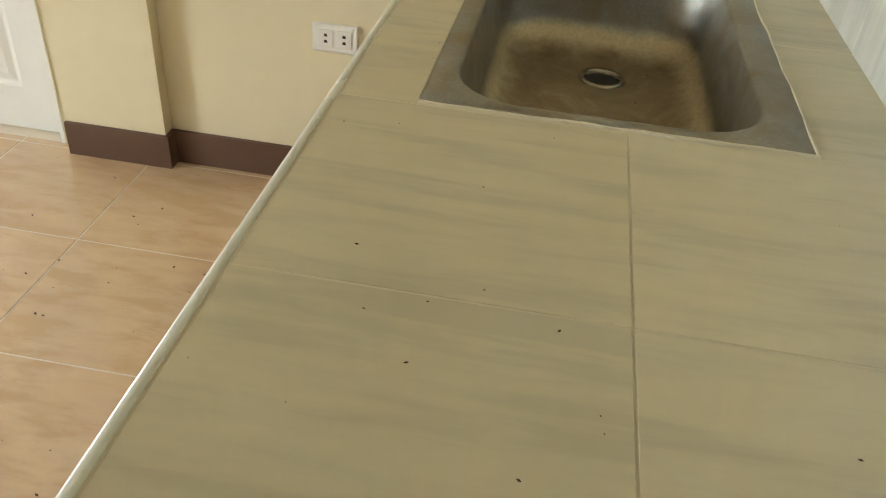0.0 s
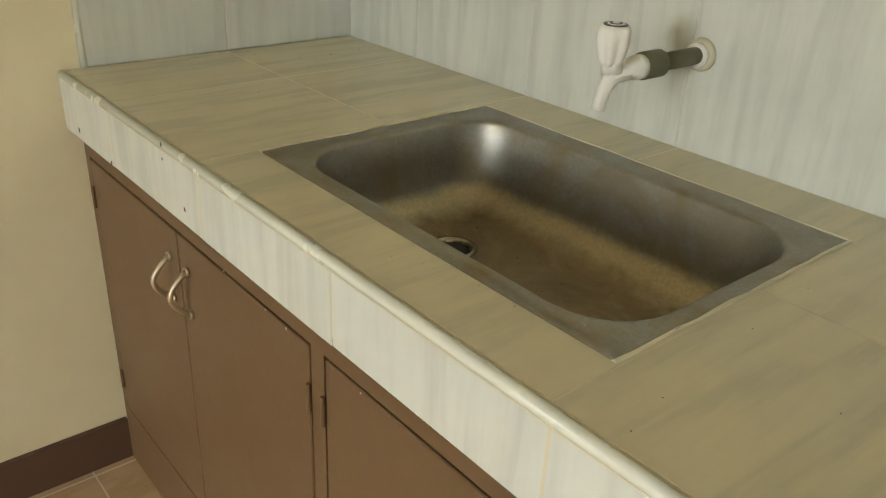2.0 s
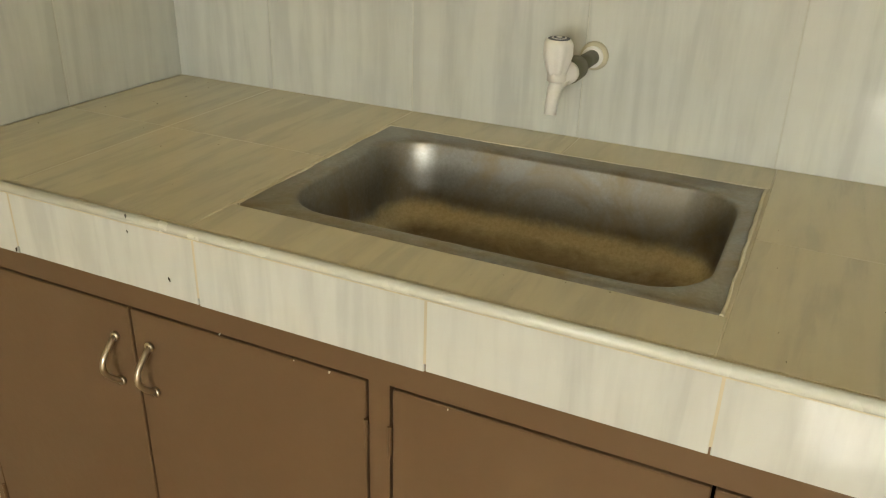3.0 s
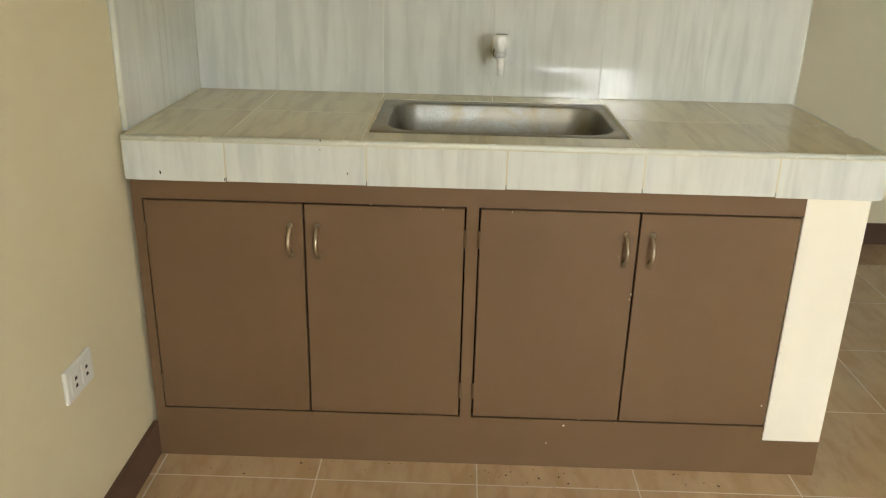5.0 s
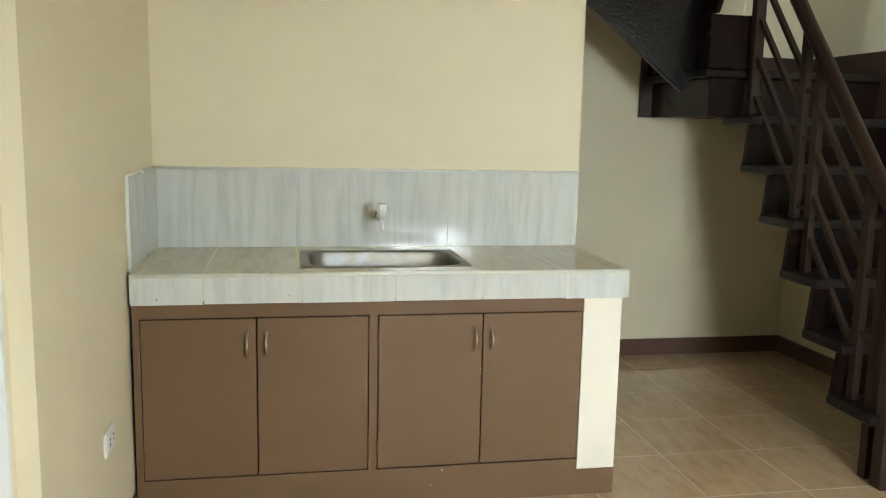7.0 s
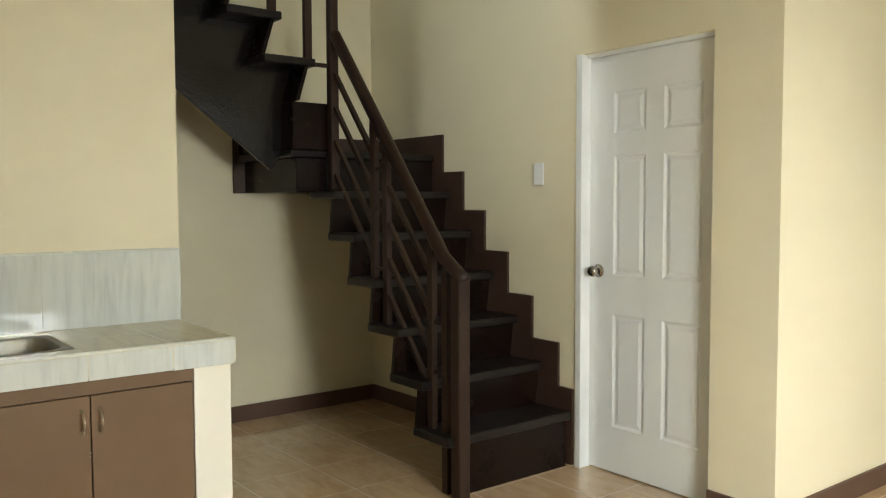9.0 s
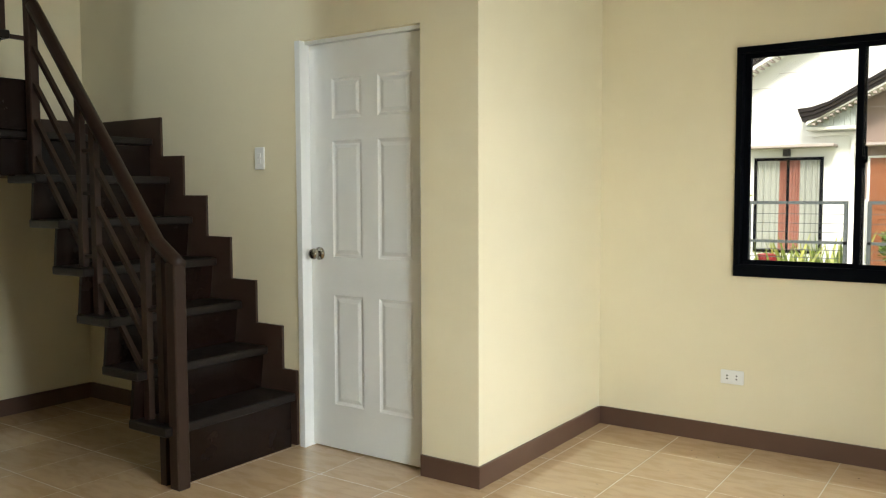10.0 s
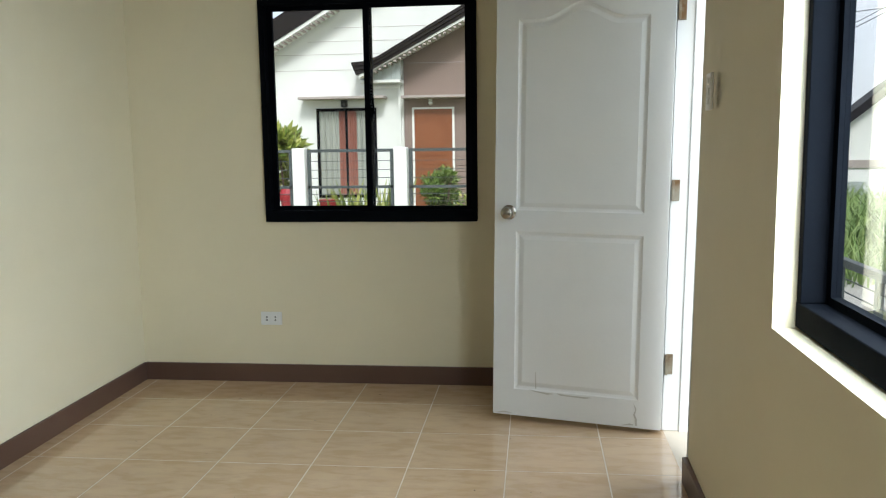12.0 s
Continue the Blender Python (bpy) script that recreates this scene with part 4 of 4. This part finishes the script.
hp("fascia", HWHITE, (HX - 0.45, HX, -1.09, -0.25, 2.46, 2.515))
hp("ledge", HLEDGE, (HX - 0.45, HX, -0.74, 1.04, 2.15, 2.205), bevel=0.01)
hp("ledge", HLEDGE, (HX - 0.45, HX - 0.03, -2.45, -1.09, 2.14, 2.195), bevel=0.01)
hp("downpipe", HWHITE, (HX - 0.09, HX - 0.03, -1.03, -0.97, GZ, 2.42), (HX - 0.09, HX - 0.03, -0.97, -0.2, 2.36, 2.42))
hp("groove", HLEDGE, (HX - 0.034, HX - 0.028, -5.0, -1.09, 2.86, 2.875))
for y0, y1, z in ((-0.95, 1.9, 2.76), (-0.95, 1.75, 3.08), (-1.4, 0.9, 3.34), (-1.95, 0.35, 3.61)):
    hp("groove", HLEDGE, (HX - 0.006, HX + 0.002, y0, y1, z, z + 0.006))
win = hp("window_frame", BLACK, (HX - 0.03, HX, 0.71, 0.77, 0.12, 1.98), (HX - 0.03, HX, -0.50, -0.44, 0.12, 1.98),
         (HX - 0.03, HX, -0.44, 0.71, 1.92, 1.98), (HX - 0.03, HX, -0.44, 0.71, 0.12, 0.18), (HX - 0.03, HX, 0.11, 0.16, 0.18, 1.92))
for a, b, mat, lab in ((0.71, 0.29, HCURT, "pale gathered curtain"), (0.29, 0.16, HCURT2, "orange gathered curtain"), (0.11, -0.08, HCURT2, "orange gathered curtain"), (-0.08, -0.44, HCURT, "pale gathered curtain")):
    bm = bmesh.new()
    n = 26
    ring = []
    for k in range(n + 1):
        y = a + (b - a) * k / n
        x = HX - 0.016 + 0.014 * math.sin(k * 1.7 + 0.9 * math.sin(k * 0.8))
        ring.append((bm.verts.new((x, y + 0.02 * math.sin(k * 0.9), 0.18)), bm.verts.new((x, y, 1.92))))
    for (p, q), (r, s) in zip(ring, ring[1:]):
        bm.faces.new((p, r, s, q))
    keep(part("curtain", bm, mat, None, lab), house)
hp("wall_lamp", SLOT, (HX - 0.12, HX, 0.10, 0.22, 2.0, 2.14))
hp("door_frame", HWHITE, (HX - 0.06, HX - 0.02, -1.30, -1.255, GZ, 1.97), (HX - 0.06, HX - 0.02, -2.13, -2.085, GZ, 1.97), (HX - 0.06, HX - 0.02, -2.085, -1.30, 1.93, 1.97))
hd = hp("door", HDOOR, (HX - 0.05, HX - 0.02, -2.085, -1.30, GZ, 1.93), label="orange-brown panelled wooden door")
bm = bmesh.new()
for z0, z1, rise in ((0.1, 0.80, 0.0), (0.98, 1.66, 0.10)):
    box(bm, HX - 0.066, HX - 0.05, -1.97, -1.42, z0, z0 + 0.03)
    box(bm, HX - 0.066, HX - 0.05, -1.97, -1.94, z0 + 0.03, z1)
    box(bm, HX - 0.066, HX - 0.05, -1.45, -1.42, z0 + 0.03, z1)
    arch = [(-1.97 + 0.55 * k / 12, z1 + rise * math.sin(math.pi * k / 12) ** 2) for k in range(13)]
    for (ya, za), (yb, zb) in zip(arch, arch[1:]):
        extrude_poly(bm, [(HX - 0.066, ya, za), (HX - 0.066, yb, zb), (HX - 0.066, yb, zb + 0.03), (HX - 0.066, ya, za + 0.03)], (0.016, 0, 0))
mo = part("moulding", bm, HDOOR)
mo.parent = hd
bm = bmesh.new()
tube(bm, [(HX - 0.2, -1.66, 2.13), (HX - 0.2, -1.66, 2.09)], 0.04, 12)
tube(bm, [(HX - 0.2, -1.66, 2.09), (HX - 0.2, -1.66, 2.05), (HX - 0.2, -1.66, 2.0)], [0.02, 0.05, 0.02], 12)
keep(part("bulb", bm, PLASTIC, None, "white bare bulb", True), house)
hp("window_frame", BLACK, (HX - 0.05, HX - 0.02, -2.62, -2.57, 0.6, 1.80), (HX - 0.05, HX - 0.02, -3.5, -2.62, 1.75, 1.80), (HX - 0.05, HX - 0.02, -3.5, -2.62, 0.6, 0.65))
hp("window_blind", SOFFIT, (HX - 0.04, HX - 0.03, -3.5, -2.62, 0.65, 1.75), label="green shaded window")
for k in range(10):
    z = 0.7 + k * 0.105
    hp("blind_slat", LEAF1, (HX - 0.048, HX - 0.04, -3.5, -2.62, z, z + 0.05))
for k in range(7):
    z = 3.30 - 0.05 * k
    wd = math.sqrt(max(0, 0.18 ** 2 - (z - 3.13) ** 2))
    if wd > 0.03:
        hp("vent_slat", HWHITE, (HX - 0.06, HX - 0.03, -2.68 - wd, -2.68 + wd, z - 0.014, z + 0.014))
for k in range(8):
    z = 0.02 + 0.125 * k
    hp("cladding_board", HBROWN, (HX - 0.05, HX - 0.03, -5.0, -2.16, z, z + 0.115), bevel=0.006)

# street fence
FX = 12.5
for ya, yb, name in ((-1.94, -1.745, 0), (-0.41, -0.22, 0)):
    t = thing("fence_post", "white rendered masonry fence post", "fence post", (FX, (ya + yb) / 2, GZ), "fence posts")
    keep(boxes("post", HWHITE, None, (FX - 0.1, FX + 0.1, ya, yb, GZ, 1.2), bevel=0.01), t)
for ya, yb in ((-1.73, -0.43), (-5.2, -1.96), (-0.2, 3.5)):
    t = thing("street_fence", "dark grey steel fence section with thin wires", "fence", (FX, (ya + yb) / 2, GZ), "fence panels")
    keep(boxes("rail", FENCEM, None, (FX - 0.02, FX + 0.02, ya, yb, 1.135, 1.18), (FX - 0.02, FX + 0.02, ya, yb, 0.60, 0.64), (FX - 0.02, FX + 0.02, ya, yb, 0.14, 0.18)), t)
    k, n = 0, max(1, round((yb - ya) / 1.3))
    for k in range(n + 1):
        y = ya + (yb - ya - 0.05) * k / n
        keep(boxes("upright", FENCEM, None, (FX - 0.02, FX + 0.02, y, y + 0.05, GZ, 1.135)), t)
    for z in (0.28, 0.40, 0.51, 0.75, 0.87, 1.0):
        keep(boxes("wire", FENCEM, None, (FX - 0.004, FX + 0.004, ya, yb, z, z + 0.009)), t)


def leaf_at(bm, p, d, length, width, side):
    tip = p + d * length
    mid = p + d * length * 0.45
    s = d.cross(side).normalized() * width
    vs = [bm.verts.new(v) for v in (p, mid + s, tip, mid - s)]
    bm.faces.new((vs[0], vs[1], vs[2], vs[3]))


def shrub(name, label, at, r, h, count, leaf, mat, seed, category="shrub"):
    g = random.Random(seed)
    ob = thing(name, label, category, at)
    bm = bmesh.new()
    for k in range(7):
        a = g.uniform(0, 6.28)
        tube(bm, [(0, 0, 0), (r * 0.3 * math.cos(a), r * 0.3 * math.sin(a), h * 0.4), (r * 0.7 * math.cos(a), r * 0.7 * math.sin(a), h * 0.8)], [0.02, 0.012, 0.005], 5)
    part("stem", bm, BARK, ob)
    bm = bmesh.new()
    lobes = [Vector((g.uniform(-.55, .55) * r, g.uniform(-.55, .55) * r, h * g.uniform(0.35, 0.8))) for _ in range(9)]
    for _ in range(count):
        c = g.choice(lobes)
        d = Vector((g.gauss(0, 1), g.gauss(0, 1), g.gauss(0.2, 0.8))).normalized()
        p = c + d * r * g.uniform(0.15, 0.55)
        p.z = max(0.02, p.z)
        out = (d + Vector((g.uniform(-.6, .6), g.uniform(-.6, .6), g.uniform(-.2, .7)))).normalized()
        leaf_at(bm, p, out, leaf * g.uniform(0.6, 1.3), leaf * 0.22, Vector((g.uniform(-1, 1), g.uniform(-1, 1), 1)))
    part("foliage", bm, mat, ob)
    return ob


def spiky(name, label, at, count, length, mat, seed):
    g = random.Random(seed)
    ob = thing(name, label, "plant", at)
    bm = bmesh.new()
    for _ in range(count):
        a = g.uniform(0, 6.28)
        p = Vector((g.uniform(-.35, .35), g.uniform(-.5, .5), 0))
        d = Vector((math.cos(a) * g.uniform(0.1, 0.7), math.sin(a) * g.uniform(0.1, 0.7), 1)).normalized()
        leaf_at(bm, p, d, length * g.uniform(0.5, 1.15), 0.03, Vector((math.cos(a + 1), math.sin(a + 1), 0.1)))
    part("leaves", bm, mat, ob)
    return ob


shrub("shrub", "dense green garden shrub behind the street fence", (13.2, -2.38, GZ), 0.34, 1.12, 4800, 0.07, LEAF3, 3)
shrub("shrub", "low pale green plants by the fence", (13.0, -3.1, GZ), 0.5, 0.55, 800, 0.10, LEAF2, 4)
spiky("spiky_plant", "yellow-edged sword-leaved plants along the fence", (13.1, -1.2, GZ), 120, 0.9, LEAF2, 5)
spiky("spiky_plant", "yellow-edged sword-leaved plants along the fence", (13.1, -0.55, GZ), 60, 0.7, LEAF2, 8)
shrub("tall_shrub", "tall yellow-green garden shrub", (13.6, 0.25, GZ), 0.36, 2.0, 1200, 0.20, LEAF2, 6)
shrub("shrub", "green bush at the street corner", (13.4, 0.9, GZ), 0.5, 1.3, 2400, 0.09, LEAF1, 7)
pot = thing("plant_pot", "red plastic plant pot", "plant pot", (13.0, -0.6, GZ))
bm = bmesh.new()
tube(bm, [(0, 0, 0.30), (0, 0, 0.52), (0, 0, 0.54)], [0.10, 0.14, 0.15], 16)
box(bm, -0.12, 0.12, -0.12, 0.12, 0.0, 0.30)
part("pot", bm, RED, pot)
pot2 = thing("basin", "red plastic basin by the fence", "basin", (13.1, 0.05, GZ))
bm = bmesh.new()
tube(bm, [(0, 0, 0.25), (0, 0, 0.62), (0, 0, 0.74)], [0.10, 0.16, 0.10], 14)
box(bm, -0.15, 0.15, -0.15, 0.15, 0, 0.25)
part("bowl", bm, RED, pot2)

for ob in list(scene.collection.objects):
    if ob.parent is None and ob.location.x > 12 and ob.location.y > -6:
        ob.location.y -= 0.12 if ob.location.x > 17 else 0.09

# neighbour's side wall, grass and porch railing seen through the front window
nb = thing("neighbour_house", "white rendered house with a grey gable edge beyond the grass", "house", (16.0, -12.5, GZ))
bm = bmesh.new()
extrude_poly(bm, [(16.0, -9.15, GZ), (16.0, -9.15, 1.35), (16.0, -14.5, 5.6), (16.0, -18, 2.8), (16.0, -18, GZ)], (0.2, 0, 0))
keep(part("wall", bm, HWHITE), nb)
bm = bmesh.new()
extrude_poly(bm, [(15.7, -8.9, 1.12), (15.7, -8.9, 1.30), (15.7, -14.5, 5.75), (15.7, -14.5, 5.57)], (0.5, 0, 0))
keep(part("roof_edge", bm, HROOF), nb)
keep(boxes("band", HLEDGE, None, (15.96, 16.0, -18, -9.15, 0.70, 0.84)), nb)
keep(boxes("pipe", HLEDGE, None, (15.9, 15.95, -9.35, -9.30, 0.45, 1.4)), nb)
keep(boxes("window", SOFFIT, None, (15.97, 16.0, -9.75, -9.48, 0.2, 0.45)), nb)

g = random.Random(11)
bm = bmesh.new()
for _ in range(9000):
    x, y = g.uniform(8.3, 15.5), g.uniform(-12.0, -6.3)
    if y > -6.4 - (x - 8) * 0.05:
        continue
    a = g.uniform(0, 6.28)
    h = g.uniform(0.3, 0.75) * (1 if x > 9.5 else 0.7)
    lean = Vector((math.cos(a) * 0.35, math.sin(a) * 0.35, 1)).normalized()
    w = 0.010
    s = Vector((math.cos(a + 1.57), math.sin(a + 1.57), 0)) * w
    p = Vector((x, y, GZ))
    mid = p + lean * h * 0.6
    tip = p + lean * h + Vector((math.cos(a), math.sin(a), -0.2)) * h * 0.25
    v = [bm.verts.new(q) for q in (p - s, p + s, mid + s, mid - s, tip)]
    bm.faces.new((v[0], v[1], v[2], v[3]))
    bm.faces.new((v[3], v[2], v[4]))
tagged(part("long_grass", bm, GRASSM), "long uncut green grass beyond the path", "grass", "", "stuff")

porch = thing("porch_railing", "brown steel porch railing with thin wires", "railing", (5.5, -5.9, GZ))
keep(boxes("top_rail", FENCEM, None, (3.6, 7.4, -6.03, -5.97, 0.40, 0.45)), porch)
for x in (4.6, 5.7, 6.35, 7.3):
    keep(boxes("upright", FENCEM, None, (x, x + 0.05, -6.02, -5.98, GZ, 0.40)), porch)
for z in (0.02, 0.12, 0.22, 0.31):
    keep(boxes("wire", FENCEM, None, (3.6, 7.4, -6.004, -5.996, z, z + 0.007)), porch)
shrub("garden_bush", "dense green bush outside the entrance", (7.6, -5.25, GZ), 0.9, 3.4, 4200, 0.12, LEAF1, 12)

for x0, z0, slope in ((28.4, 5.14, 0.107), (28.4, 4.82, -0.056), (28.4, 4.67, -0.058)):
    cable = thing("overhead_cable", "thin black overhead cable", "cable", (x0, -14, z0), "overhead cables")
    bm = bmesh.new()
    tube(bm, [(x0 + d, -14, z0 + slope * d + 0.0012 * d * d) for d in range(-24, 25, 3)], 0.012, 5)
    keep(part("wire", bm, SLOT), cable)

# ---- floor tiles ----
floor = structure("floor", GROUT, "beige glazed tile floor with pale joints", "floor",
                  (-0.17, 3.58, -4.56, 1.34, -0.03, -0.0005), (3.58, 4.85, -4.56, -1.62, -0.03, -0.0005))
PX, PY2 = 0.395, 0.391
mesh_cache = {}


def tile_mesh(w, d):
    key = (round(w, 3), round(d, 3))
    if key not in mesh_cache:
        bm = bmesh.new()
        box(bm, 0, key[0], 0, key[1], -0.006, 0, 0.001)
        mesh_cache[key] = finish(bm, "tile", FLT)
    return mesh_cache[key]


rg = random.Random(3)
for i in range(-1, 12):
    for j in range(-10, 6):
        xa, xb = 0.41 + PX * (i - 1) + 0.0016, 0.41 + PX * i - 0.0016
        ya, yb = -0.65 + PY2 * (j - 1) + 0.0016, -0.65 + PY2 * j - 0.0016
        xa, xb, ya, yb = max(xa, -0.012), min(xb, 4.70), max(ya, -4.455), min(yb, 1.19)
        if xb - xa < 0.02 or yb - ya < 0.02 or (xb < 1.65 and ya > -0.30) or (xa > 3.43 and ya > -1.7):
            continue
        t = new("tile", tile_mesh(xb - xa, yb - ya))
        t.location = (xa, ya, rg.uniform(-0.0001, 0.0003))
        t.parent = floor
